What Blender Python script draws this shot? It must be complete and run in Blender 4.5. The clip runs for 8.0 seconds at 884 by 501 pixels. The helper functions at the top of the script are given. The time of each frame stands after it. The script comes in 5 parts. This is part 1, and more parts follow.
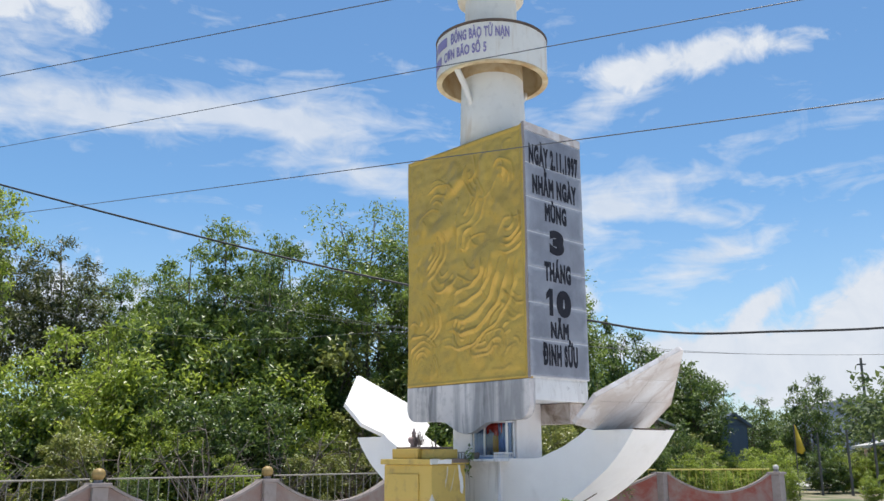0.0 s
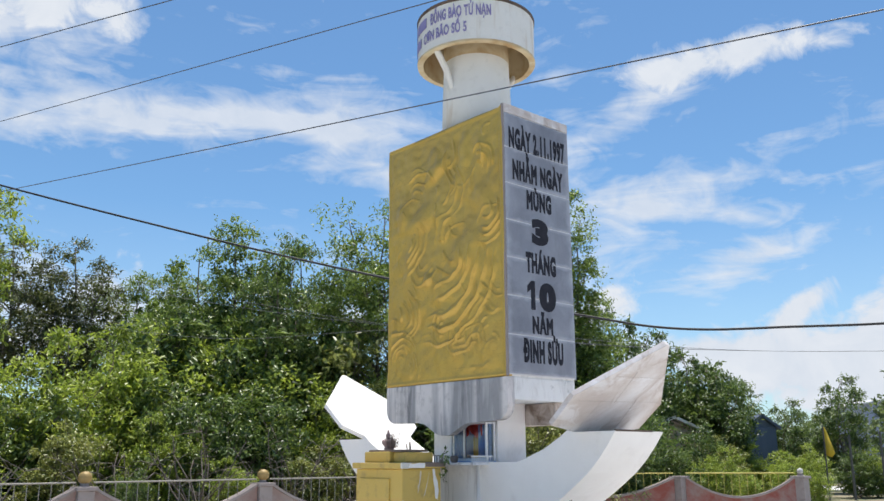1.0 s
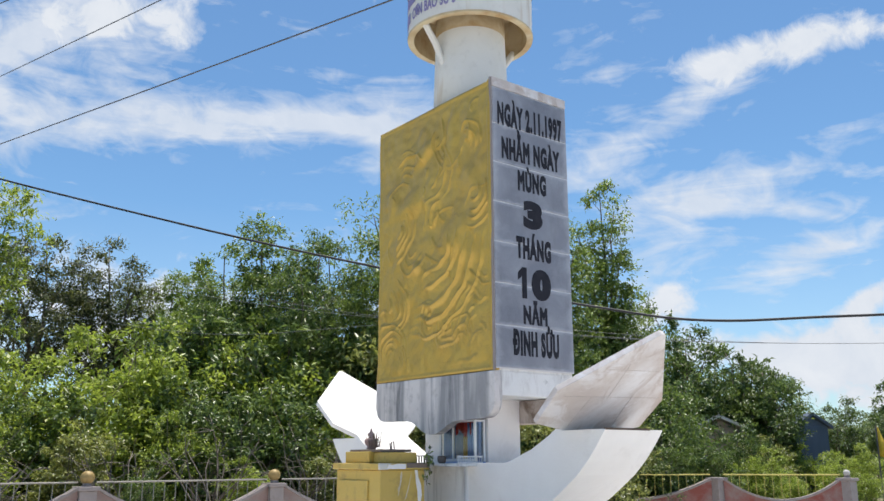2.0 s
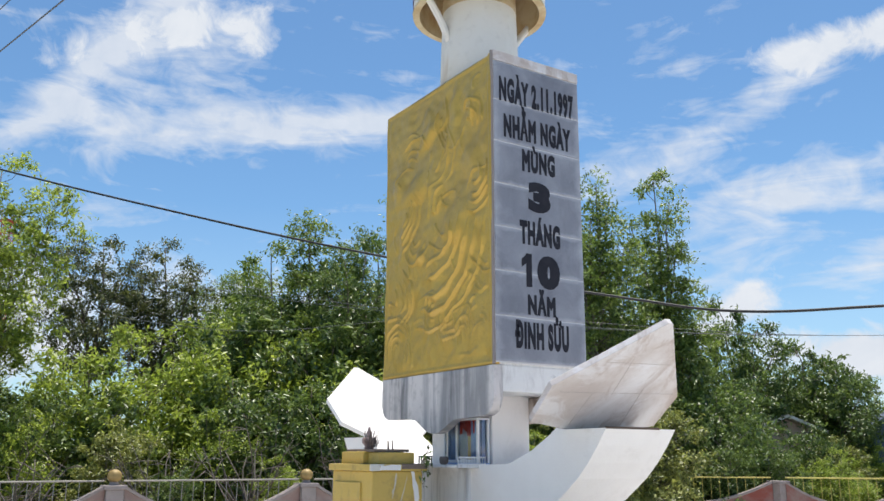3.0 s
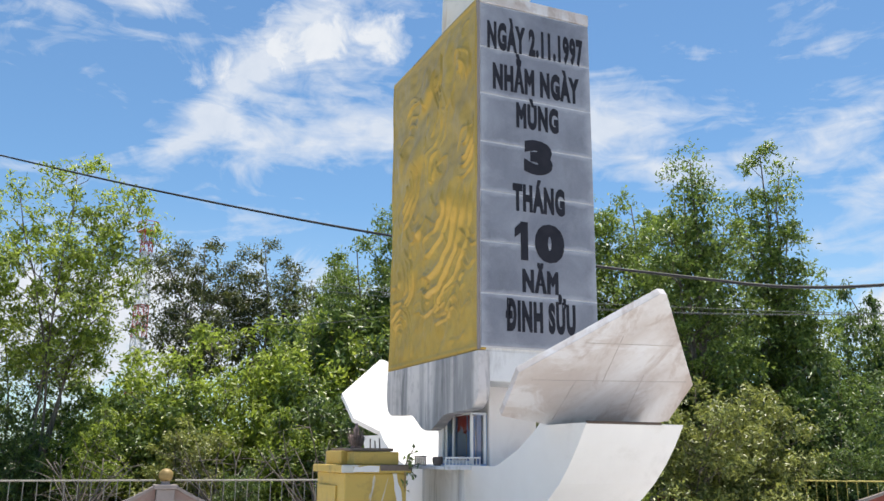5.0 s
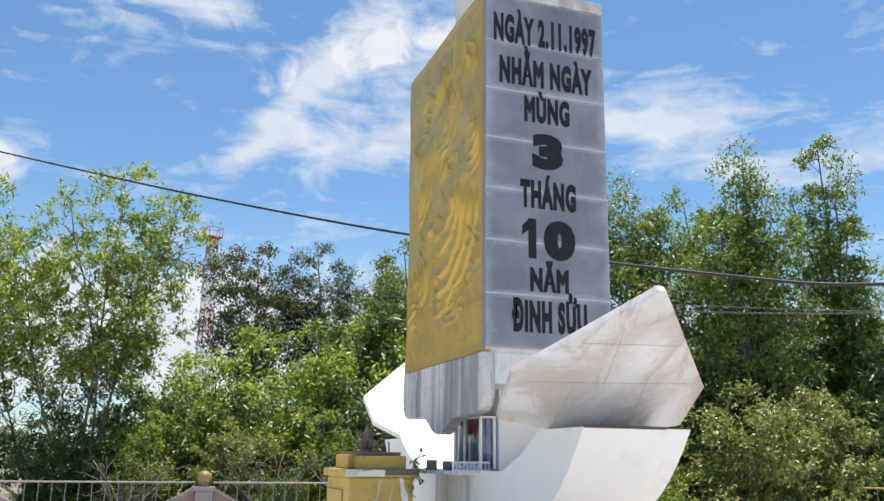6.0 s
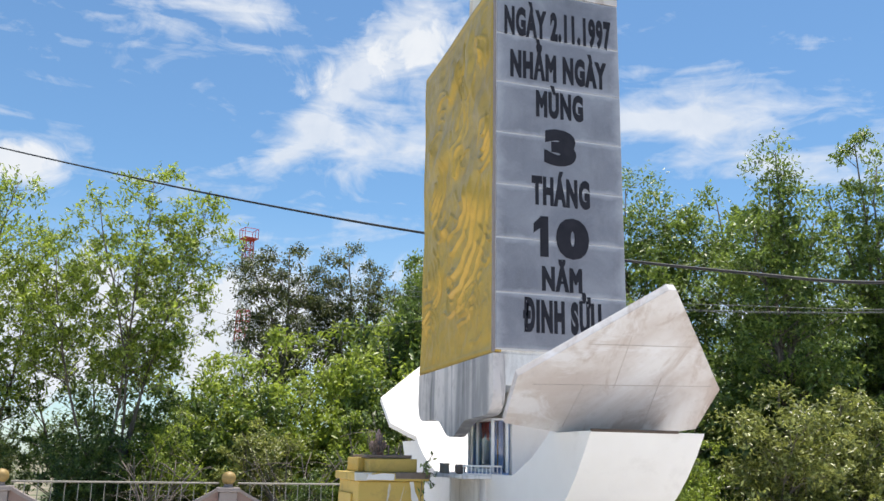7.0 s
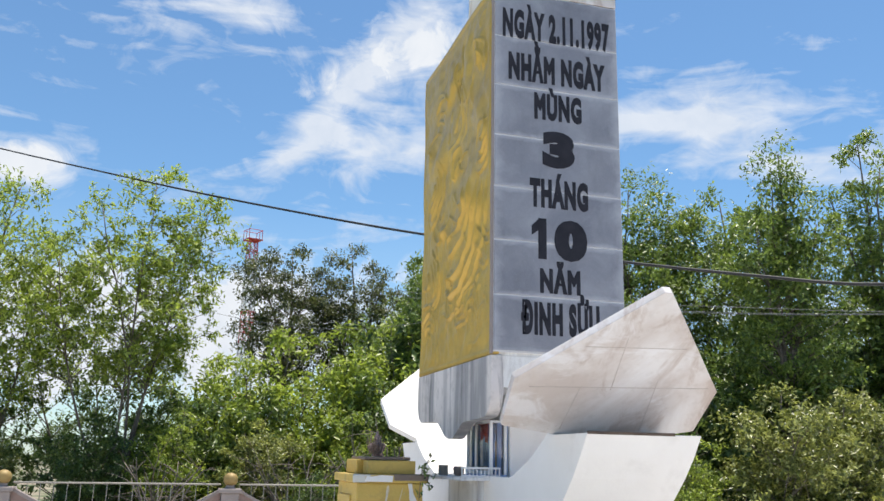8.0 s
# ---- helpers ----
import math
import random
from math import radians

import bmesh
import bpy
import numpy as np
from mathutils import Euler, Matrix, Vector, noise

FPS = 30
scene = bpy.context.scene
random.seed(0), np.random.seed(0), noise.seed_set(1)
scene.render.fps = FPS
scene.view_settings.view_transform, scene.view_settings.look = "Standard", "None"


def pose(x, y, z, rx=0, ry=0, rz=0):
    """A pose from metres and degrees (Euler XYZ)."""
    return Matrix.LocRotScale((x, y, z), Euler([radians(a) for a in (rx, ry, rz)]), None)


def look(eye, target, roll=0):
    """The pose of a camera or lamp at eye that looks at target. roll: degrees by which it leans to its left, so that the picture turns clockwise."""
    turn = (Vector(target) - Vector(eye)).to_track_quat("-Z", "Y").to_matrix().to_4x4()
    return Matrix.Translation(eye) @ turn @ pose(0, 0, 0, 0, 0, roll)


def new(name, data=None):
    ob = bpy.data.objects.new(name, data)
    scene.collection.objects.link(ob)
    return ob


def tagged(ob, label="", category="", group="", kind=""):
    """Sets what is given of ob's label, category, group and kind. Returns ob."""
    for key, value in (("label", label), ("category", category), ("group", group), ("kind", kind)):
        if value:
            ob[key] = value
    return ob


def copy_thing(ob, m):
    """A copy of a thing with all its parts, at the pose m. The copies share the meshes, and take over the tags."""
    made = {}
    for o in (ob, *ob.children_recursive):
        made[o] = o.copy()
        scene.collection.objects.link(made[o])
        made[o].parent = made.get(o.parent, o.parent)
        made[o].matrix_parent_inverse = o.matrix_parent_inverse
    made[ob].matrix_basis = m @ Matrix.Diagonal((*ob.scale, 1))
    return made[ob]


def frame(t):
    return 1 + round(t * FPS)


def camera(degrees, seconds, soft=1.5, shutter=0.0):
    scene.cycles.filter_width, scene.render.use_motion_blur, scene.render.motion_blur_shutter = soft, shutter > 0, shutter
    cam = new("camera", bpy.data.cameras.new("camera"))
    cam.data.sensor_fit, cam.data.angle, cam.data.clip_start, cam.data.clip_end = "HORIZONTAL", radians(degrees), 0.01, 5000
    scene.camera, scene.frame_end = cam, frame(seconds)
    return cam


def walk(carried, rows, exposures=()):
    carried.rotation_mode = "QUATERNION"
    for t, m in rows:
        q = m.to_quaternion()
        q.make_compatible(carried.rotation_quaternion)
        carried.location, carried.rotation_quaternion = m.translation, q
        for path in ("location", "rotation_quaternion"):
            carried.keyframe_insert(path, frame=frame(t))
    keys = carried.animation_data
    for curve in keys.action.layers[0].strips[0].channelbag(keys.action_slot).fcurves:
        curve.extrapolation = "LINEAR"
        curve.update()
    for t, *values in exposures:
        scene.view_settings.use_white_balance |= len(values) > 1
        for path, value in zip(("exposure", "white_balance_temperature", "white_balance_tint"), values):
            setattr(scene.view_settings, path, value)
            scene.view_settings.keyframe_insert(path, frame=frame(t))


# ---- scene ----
# The monument's middle is the origin: X along its arms, -Y out of the gilded front, Z up.
cam = camera(53.8, 8.0)
METRES, EYE, TILT, LEAN = 6.5, 1.6, 2.8, 0.9
SITE = pose(0, 0, 0, 0, 0, 46.63) @ pose(-0.8335, -13.1115, 0)
ROWS = [
    (0.0, 0.0, 0.0, 0.0, -0.12, 10.53, -0.62),
    (0.5, 0.0577, 0.0608, 0.0011, 1.09, 10.57, -0.57),
    (1.0, 0.1238, 0.1147, -0.0022, 2.25, 10.66, -0.54),
    (1.5, 0.1862, 0.1812, -0.0042, 3.86, 10.63, -0.49),
    (3.0, 0.371, 0.3757, -0.0078, 10.8, 10.54, -0.59),
    (3.5, 0.4214, 0.4398, -0.0138, 13.62, 10.46, -0.53),
    (4.0, 0.4742, 0.5094, -0.0138, 16.02, 10.41, -0.42),
    (5.5, 0.5969, 0.6659, -0.0151, 22.11, 10.53, -0.37),
    (6.0, 0.6297, 0.6919, -0.0137, 24.35, 10.61, -0.46),
    (6.5, 0.6422, 0.7197, -0.0101, 25.93, 10.55, -0.53),
    (7.0, 0.6532, 0.7319, -0.01, 26.77, 10.59, -0.57),
    (7.5, 0.6632, 0.735, -0.0083, 26.9, 10.64, -0.6),
    (8.0, 0.6619, 0.734, -0.0085, 27.06, 10.65, -0.6),
]
walk(cam, [(t, SITE @ pose(0, 0, EYE, TILT, LEAN, 0) @ pose(METRES * x, METRES * y, METRES * z, 90 + pitch, roll, yaw)) for t, x, y, z, yaw, pitch, roll in ROWS],
     [(0.0, 0.34, 6500, 10), (1.5, 0.36, 6560, 10), (3.5, 0.39, 6620, 10), (5.5, 0.45, 6690, 10), (8.0, 0.49, 6710, 10)])


def site(x, y, z=0.0):
    """A place told from the first eye (x right, y ahead) in the monument's own axes."""
    return SITE @ Vector((x, y, z))


def far(az, dist):
    """Ground place at that azimuth (from the first eye's line, clockwise) and distance from the first eye."""
    p = site(dist * math.sin(radians(az)), dist * math.cos(radians(az)))
    return p.x, p.y


# ---------------------------------------------------------------- light
SUN_EL, SUN_AZ = 79.0, -35.0        # azimuth clockwise from +Y
sun = new("sun", bpy.data.lights.new("sun", "SUN"))
sun.data.energy, sun.data.angle, sun.data.color = 4.6, radians(0.55), (1.0, 0.95, 0.87)
sv = Vector((math.sin(radians(SUN_AZ)) * math.cos(radians(SUN_EL)), math.cos(radians(SUN_AZ)) * math.cos(radians(SUN_EL)), math.sin(radians(SUN_EL))))
sun.matrix_world = look(sv * 60, (0, 0, 0))

world = bpy.data.worlds.new("sky")
scene.world = world
world.use_nodes = True


class Net:
    """Short hand for node trees."""

    def __init__(self, tree):
        self.t = tree

    def n(self, kind, **props):
        node = self.t.nodes.new(kind)
        for k, val in props.items():
            if k == "operation":
                node.operation = val
            elif k == "blend_type":
                node.blend_type = val
            elif k == "data_type":
                node.data_type = val
            elif k == "sky_type":
                node.sky_type = val
            elif k == "noise_dimensions":
                node.noise_dimensions = val
            elif k == "feature":
                node.feature = val
        return node

    def put(self, sock, val):
        if isinstance(val, bpy.types.NodeSocket):
            self.t.links.new(val, sock)
        else:
            sock.default_value = val

    def math(self, op, a, b=0.0, c=0.0):
        m = self.n("ShaderNodeMath", operation=op)
        for s, val in zip(m.inputs, (a, b, c)):
            self.put(s, val)
        return m.outputs[0]

    def noise(self, vec, scale, detail=4.0, rough=0.55, distort=0.0):
        m = self.n("ShaderNodeTexNoise")
        if vec is not None:
            self.put(m.inputs["Vector"], vec)
        m.inputs["Scale"].default_value = scale
        m.inputs["Detail"].default_value = detail
        m.inputs["Roughness"].default_value = rough
        m.inputs["Distortion"].default_value = distort
        return m.outputs["Fac"]

    def ramp(self, fac, *stops):
        m = self.n("ShaderNodeValToRGB")
        self.put(m.inputs[0], fac)
        el = m.color_ramp.elements
        while len(el) < len(stops):
            el.new(0.5)
        for e, (p, col) in zip(el, stops):
            e.position = p
            e.color = (col, col, col, 1) if isinstance(col, (int, float)) else (*col, 1)
        return m.outputs[0]

    def mix(self, fac, a, b, how="MIX"):
        m = self.n("ShaderNodeMix", data_type="RGBA", blend_type=how)
        self.put(m.inputs[0], fac)
        for s, val in ((m.inputs[6], a), (m.inputs[7], b)):
            self.put(s, (*val, 1) if isinstance(val, tuple) and len(val) == 3 else val)
        return m.outputs[2]

    def stretch(self, vec, sx, sy, sz, rot=(0, 0, 0)):
        m = self.n("ShaderNodeMapping")
        self.put(m.inputs[0], vec)
        m.inputs["Scale"].default_value = (sx, sy, sz)
        m.inputs["Rotation"].default_value = [radians(a) for a in rot]
        return m.outputs[0]


def build_sky():
    k = Net(world.node_tree)
    back = world.node_tree.nodes["Background"]
    sky = k.n("ShaderNodeTexSky", sky_type="NISHITA")
    sky.sun_disc = False
    sky.sun_elevation, sky.sun_rotation = radians(SUN_EL), radians(SUN_AZ)
    sky.air_density, sky.dust_density, sky.ozone_density = 1.0, 0.3, 2.0
    co = k.n("ShaderNodeTexCoord").outputs["Generated"]
    sep = k.n("ShaderNodeSeparateXYZ")
    k.put(sep.inputs[0], co)
    az = k.math("MULTIPLY", k.math("ARCTAN2", sep.outputs[0], sep.outputs[1]), 57.2958)
    el = k.math("MULTIPLY", k.math("ARCSINE", sep.outputs[2]), 57.2958)
    flat = k.n("ShaderNodeCombineXYZ")
    k.put(flat.inputs[0], az)
    k.put(flat.inputs[1], el)
    p = flat.outputs[0]
    # cloud bodies: azimuth, elevation, half widths, tilt, weight, in degrees
    heaps = [(-33.0, 24.1, 3.3, 1.4, 8, 1.0), (-27.6, 24.9, 2.8, 1.1, 6, 0.9), (-22.5, 24.8, 2.8, 0.8, 0, 0.7), (-82.0, 23.9, 2.2, 1.7, 0, 0.85), (-78.0, 26.2, 2.4, 1.7, 0, 0.8),
             (-74.2, 26.9, 2.4, 1.7, 0, 0.85), (-70.5, 26.8, 1.4, 2.0, 0, 0.75), (-101.0, 17.0, 2.6, 1.3, 0, 1.1), (-26.0, 9.2, 2.0, 0.7, 35, 0.9)]
    banks = [(-24.7, 5.2, 7.5, 2.4, 0, 1.15), (-19.5, 8.6, 2.6, 2.6, 30, 1.0), (-33.0, 6.6, 4.0, 1.2, 0, 0.7), (-85.0, 8.0, 7.0, 4.2, 0, 1.1), (-98.0, 7.0, 7.0, 4.0, 0, 1.1), (-70.0, 8.5, 6.0, 3.4, 0, 0.9),
             (-38.0, 9.6, 2.6, 1.3, 20, 0.85), (-55.0, 9.6, 5.0, 2.0, 0, 0.7), (-45.0, 7.4, 5.0, 2.4, 0, 0.8), (-122.0, 7.0, 14.0, 5.0, 0, 1.0), (-8.0, 5.0, 12.0, 4.0, 0, 1.0)]
    streaks = [(-67.0, 20.9, 9.0, 1.25, 3, 1.0), (-57.0, 21.2, 5.0, 0.8, -4, 0.8), (-52.8, 18.3, 3.0, 1.1, -12, 0.85), (-35.5, 15.9, 5.2, 1.2, 0, 1.0), (-29.5, 14.9, 3.0, 0.6, -10, 0.7),
               (-28.0, 12.5, 2.8, 1.2, 20, 0.7), (-31.5, 11.2, 3.2, 1.2, 0, 0.65), (-38.0, 20.6, 6.0, 1.0, 26, 0.65)]
    wisps = [(-73.5, 25.2, 4.2, 2.6, 0, 0.55), (-58.3, 24.0, 3.6, 1.6, 0, 0.4), (-83.2, 20.6, 6.2, 1.2, 53, 0.95), (-78.0, 21.4, 4.2, 2.4, 40, 0.45), (-76.4, 27.6, 4.0, 1.6, 40, 0.7), (-87.5, 27.8, 3.2, 1.2, -15, 0.7),
             (-24.0, 19.0, 8.0, 1.5, 10, 0.4), (-45.5, 19.5, 5.0, 2.2, 25, 0.4), (-38.0, 12.6, 3.5, 1.4, 12, 0.5), (-46.0, 13.0, 4.0, 1.6, 10, 0.4), (-94.0, 26.0, 5.0, 2.0, 20, 0.4)]

    def field(spots):
        total = None
        for a, e, wa, we, tilt, amp in spots:
            c, s = math.cos(radians(tilt)), math.sin(radians(tilt))
            da, de = k.math("SUBTRACT", az, a), k.math("SUBTRACT", el, e)
            qa = k.math("DIVIDE", k.math("ADD", k.math("MULTIPLY", da, c), k.math("MULTIPLY", de, s)), wa)
            qe = k.math("DIVIDE", k.math("SUBTRACT", k.math("MULTIPLY", de, c), k.math("MULTIPLY", da, s)), we)
            r2 = k.math("ADD", k.math("MULTIPLY", qa, qa), k.math("MULTIPLY", qe, qe))
            g = k.math("MULTIPLY", k.math("EXPONENT", k.math("MULTIPLY", r2, -0.7)), amp)
            total = g if total is None else k.math("ADD", total, g)
        return total

    puff_noise = k.noise(p, 0.34, 9, 0.62, 0.5)
    puff = k.math("ADD", field(heaps + banks), k.math("MULTIPLY", k.math("SUBTRACT", puff_noise, 0.5), 1.9))
    puff = k.ramp(puff, (0.42, 0.0), (0.95, 1.0))
    flat_streak = k.noise(k.stretch(p, 0.09, 0.40, 1, (0, 0, 10)), 1.0, 7, 0.55, 0.9)
    steep_streak = k.noise(k.stretch(p, 0.10, 0.40, 1, (0, 0, 48)), 1.0, 7, 0.55, 1.2)
    turn = k.ramp(k.math("MULTIPLY", k.math("ADD", az, 100.0), 0.01), (0.22, 0.0), (0.34, 1.0))
    streak_noise = k.math("ADD", k.math("MULTIPLY", flat_streak, turn), k.math("MULTIPLY", steep_streak, k.math("SUBTRACT", 1.0, turn)))
    veil = k.math("ADD", field(streaks + wisps), k.math("MULTIPLY", k.math("SUBTRACT", streak_noise, 0.5), 2.4))
    curl = k.noise(k.stretch(p, 0.30, 0.55, 1, (0, 0, 25)), 1.0, 7, 0.58, 1.4)
    veil = k.math("ADD", veil, k.math("MULTIPLY", k.math("SUBTRACT", curl, 0.5), 1.15))
    veil = k.math("MULTIPLY", k.ramp(veil, (0.20, 0.0), (1.45, 1.0)), 0.84)
    cover = k.math("MAXIMUM", puff, veil)
    haze = k.math("MULTIPLY", k.math("SUBTRACT", 1.0, k.math("DIVIDE", el, 16.0)), 0.30)
    cover = k.math("MINIMUM", k.math("MAXIMUM", cover, k.math("MAXIMUM", haze, 0.0)), 1.0)
    cloud = k.mix(puff_noise, (4.4, 5.0, 5.9), (6.6, 6.8, 7.1))
    deep = k.mix(1.0, sky.outputs[0], (0.74, 0.98, 1.10), "MULTIPLY")
    k.put(back.inputs[0], k.mix(cover, deep, cloud))
    back.inputs[1].default_value = 0.105


build_sky()

# ---------------------------------------------------------------- materials
MATS = {}


def material(name, paint, rough=0.7, metal=0.0, bump=0.0, bump_scale=40.0, coords="Object"):
    """paint(net, coordinates) gives the base colour's socket or a colour."""
    m = bpy.data.materials.new(name)
    m.use_nodes = True
    k = Net(m.node_tree)
    b = m.node_tree.nodes["Principled BSDF"]
    co = k.n("ShaderNodeTexCoord").outputs[coords]
    val = paint(k, co) if callable(paint) else (*paint, 1)
    k.put(b.inputs["Base Color"], val)
    k.put(b.inputs["Roughness"], rough(k, co) if callable(rough) else rough)
    b.inputs["Metallic"].default_value = metal
    if bump:
        node = k.n("ShaderNodeBump")
        node.inputs["Strength"].default_value = bump
        node.inputs["Distance"].default_value = 0.02
        k.put(node.inputs["Height"], k.noise(co, bump_scale, 6, 0.65))
        k.put(b.inputs["Normal"], node.outputs[0])
    MATS[name] = m
    return m


def plaster(k, co):
    base = k.mix(k.noise(co, 3.0, 6), (0.77, 0.735, 0.71), (0.87, 0.84, 0.815))
    spots = k.ramp(k.noise(co, 1.6, 8, 0.65, 0.4), (0.55, 0.0), (0.72, 1.0))
    base = k.mix(k.math("MULTIPLY", spots, 0.25), base, (0.42, 0.37, 0.33))
    return base


def stained(k, co):
    base = k.mix(k.noise(co, 2.2, 6), (0.62, 0.59, 0.58), (0.78, 0.755, 0.75))
    wide = k.ramp(k.noise(co, 0.85, 6, 0.6, 0.9), (0.36, 0.0), (0.55, 1.0))
    base = k.mix(k.math("MULTIPLY", wide, 0.66), base, (0.45, 0.355, 0.305))
    run = k.ramp(k.noise(k.stretch(co, 1.5, 2.2, 0.7), 1.5, 7, 0.65, 0.8), (0.52, 0.0), (0.64, 1.0))
    base = k.mix(k.math("MULTIPLY", run, 0.55), base, (0.36, 0.255, 0.20))
    brush = k.ramp(k.noise(k.stretch(co, 2, 2, 3.5), 1.0, 5, 0.65, 1.2), (0.55, 0.0), (0.66, 1.0))
    base = k.mix(k.math("MULTIPLY", brush, 0.55), base, (0.76, 0.75, 0.77))
    fine = k.ramp(k.noise(co, 14, 5), (0.55, 0.0), (0.8, 1.0))
    return k.mix(k.math("MULTIPLY", fine, 0.25), base, (0.30, 0.25, 0.21))


def grimy(k, co):
    base = k.mix(k.noise(co, 3.0, 6), (0.72, 0.71, 0.69), (0.82, 0.81, 0.79))
    run = k.ramp(k.noise(k.stretch(co, 3.0, 3.0, 0.8), 1.5, 8, 0.7, 0.5), (0.50, 0.0), (0.62, 1.0))
    base = k.mix(k.math("MULTIPLY", run, 0.28), base, (0.33, 0.29, 0.26))
    mould = k.ramp(k.noise(co, 3.6, 9, 0.72, 0.6), (0.60, 0.0), (0.70, 1.0))
    return k.mix(k.math("MULTIPLY", mould, 0.6), base, (0.10, 0.095, 0.09))


def dripped(k, co):
    base = k.mix(k.noise(co, 3.0, 6), (0.66, 0.66, 0.67), (0.78, 0.77, 0.76))
    drip = k.ramp(k.noise(k.stretch(co, 7, 7, 0.6), 1.2, 7, 0.65, 0.3), (0.50, 0.0), (0.68, 1.0))
    base = k.mix(k.math("MULTIPLY", drip, 0.75), base, (0.30, 0.29, 0.29))
    spots = k.ramp(k.noise(co, 2.3, 8, 0.65, 0.4), (0.56, 0.0), (0.70, 1.0))
    return k.mix(k.math("MULTIPLY", spots, 0.4), base, (0.36, 0.34, 0.34))


def weathered(k, co):
    base = k.mix(k.noise(co, 3, 6), (0.60, 0.55, 0.525), (0.76, 0.715, 0.69))
    bands = k.ramp(k.noise(k.stretch(co, 1.9, 0.6, 0.12), 1.7, 4, 0.6, 0.4), (0.45, 0.0), (0.60, 1.0))
    base = k.mix(k.math("MULTIPLY", bands, 0.78), base, (0.215, 0.215, 0.225))
    pale = k.ramp(k.noise(k.stretch(co, 3.0, 1, 0.5), 1.3, 6, 0.6, 0.8), (0.54, 0.0), (0.70, 1.0))
    base = k.mix(k.math("MULTIPLY", pale, 0.45), base, (0.66, 0.60, 0.57))
    thin = k.ramp(k.noise(k.stretch(co, 3.4, 3, 0.35), 1.5, 7, 0.7, 0.7), (0.56, 0.0), (0.66, 1.0))
    base = k.mix(k.math("MULTIPLY", thin, 0.7), base, (0.11, 0.11, 0.12))
    mottle = k.ramp(k.noise(co, 7, 7, 0.7), (0.5, 0.0), (0.72, 1.0))
    return k.mix(k.math("MULTIPLY", mottle, 0.45), base, (0.20, 0.18, 0.17))


def gilding(k, co):
    base = k.mix(k.noise(co, 2.0, 6, 0.6), (0.52, 0.330, 0.058), (0.65, 0.425, 0.085))
    dull = k.ramp(k.noise(co, 1.1, 7, 0.6, 0.6), (0.42, 0.0), (0.70, 1.0))
    base = k.mix(k.math("MULTIPLY", dull, 0.5), base, (0.43, 0.265, 0.060))
    fine = k.ramp(k.noise(co, 22, 5), (0.55, 0.0), (0.8, 1.0))
    base = k.mix(k.math("MULTIPLY", fine, 0.35), base, (0.24, 0.16, 0.045))
    crack = k.ramp(k.noise(k.stretch(co, 0.8, 1, 2.2), 1.2, 8, 0.6, 2.0), (0.495, 0.0), (0.5, 1.0), (0.505, 0.0))
    return k.mix(k.math("MULTIPLY", crack, 0.4), base, (0.14, 0.09, 0.03))


def altar_paint(k, co):
    base = k.mix(k.noise(co, 3.0, 6, 0.6), (0.50, 0.335, 0.065), (0.62, 0.43, 0.11))
    bare = k.ramp(k.noise(k.stretch(co, 1.6, 1.6, 0.7), 2.1, 7, 0.6, 0.5), (0.62, 0.0), (0.645, 1.0))
    base = k.mix(bare, base, (0.62, 0.59, 0.52))
    soot = k.ramp(k.noise(co, 5.5, 7, 0.65), (0.52, 0.0), (0.78, 1.0))
    return k.mix(k.math("MULTIPLY", soot, 0.65), base, (0.20, 0.14, 0.06))


def slate(k, co):
    rnd = k.n("ShaderNodeObjectInfo").outputs["Random"]
    base = k.mix(rnd, (0.185, 0.19, 0.225), (0.225, 0.23, 0.265))
    cloudy = k.ramp(k.noise(co, 1.7, 8, 0.6, 0.8), (0.40, 0.0), (0.72, 1.0))
    base = k.mix(k.math("MULTIPLY", cloudy, 0.55), base, (0.40, 0.41, 0.45))
    dark = k.ramp(k.noise(k.stretch(co, 1, 1.4, 0.5), 3.1, 7, 0.6), (0.5, 0.0), (0.75, 1.0))
    base = k.mix(k.math("MULTIPLY", dark, 0.5), base, (0.13, 0.13, 0.15))
    sep = k.n("ShaderNodeSeparateXYZ")
    k.put(sep.inputs[0], co)
    beat = k.math("FRACT", k.math("DIVIDE", k.math("SUBTRACT", sep.outputs[2], 2.655), 0.505))
    near = k.math("MULTIPLY", k.math("ABSOLUTE", k.math("SUBTRACT", beat, 0.5)), 2.0)
    side = k.math("DIVIDE", k.math("ABSOLUTE", sep.outputs[1]), 0.64)
    rim = k.math("MAXIMUM", near, k.math("ADD", side, -0.05))
    bloom = k.ramp(k.math("ADD", rim, k.math("MULTIPLY", k.math("SUBTRACT", k.noise(co, 4, 8, 0.65, 0.5), 0.5), 0.5)), (0.80, 0.0), (1.05, 1.0))
    base = k.mix(k.math("MULTIPLY", bloom, 0.6), base, (0.50, 0.50, 0.54))
    speck = k.ramp(k.noise(co, 120, 3), (0.5, 0.0), (0.75, 1.0))
    return k.mix(k.math("MULTIPLY", speck, 0.15), base, (0.5, 0.5, 0.52))


def cream(k, co):
    base = k.mix(k.noise(co, 2.5, 6), (0.66, 0.63, 0.57), (0.78, 0.76, 0.72))
    rust = k.ramp(k.noise(k.stretch(co, 4, 4, 0.5), 1.3, 7, 0.6, 0.2), (0.58, 0.0), (0.78, 1.0))
    base = k.mix(k.math("MULTIPLY", rust, 0.55), base, (0.42, 0.27, 0.13))
    return k.mix(k.math("MULTIPLY", k.ramp(k.noise(co, 9, 6), (0.55, 0), (0.8, 1)), 0.25), base, (0.34, 0.31, 0.28))


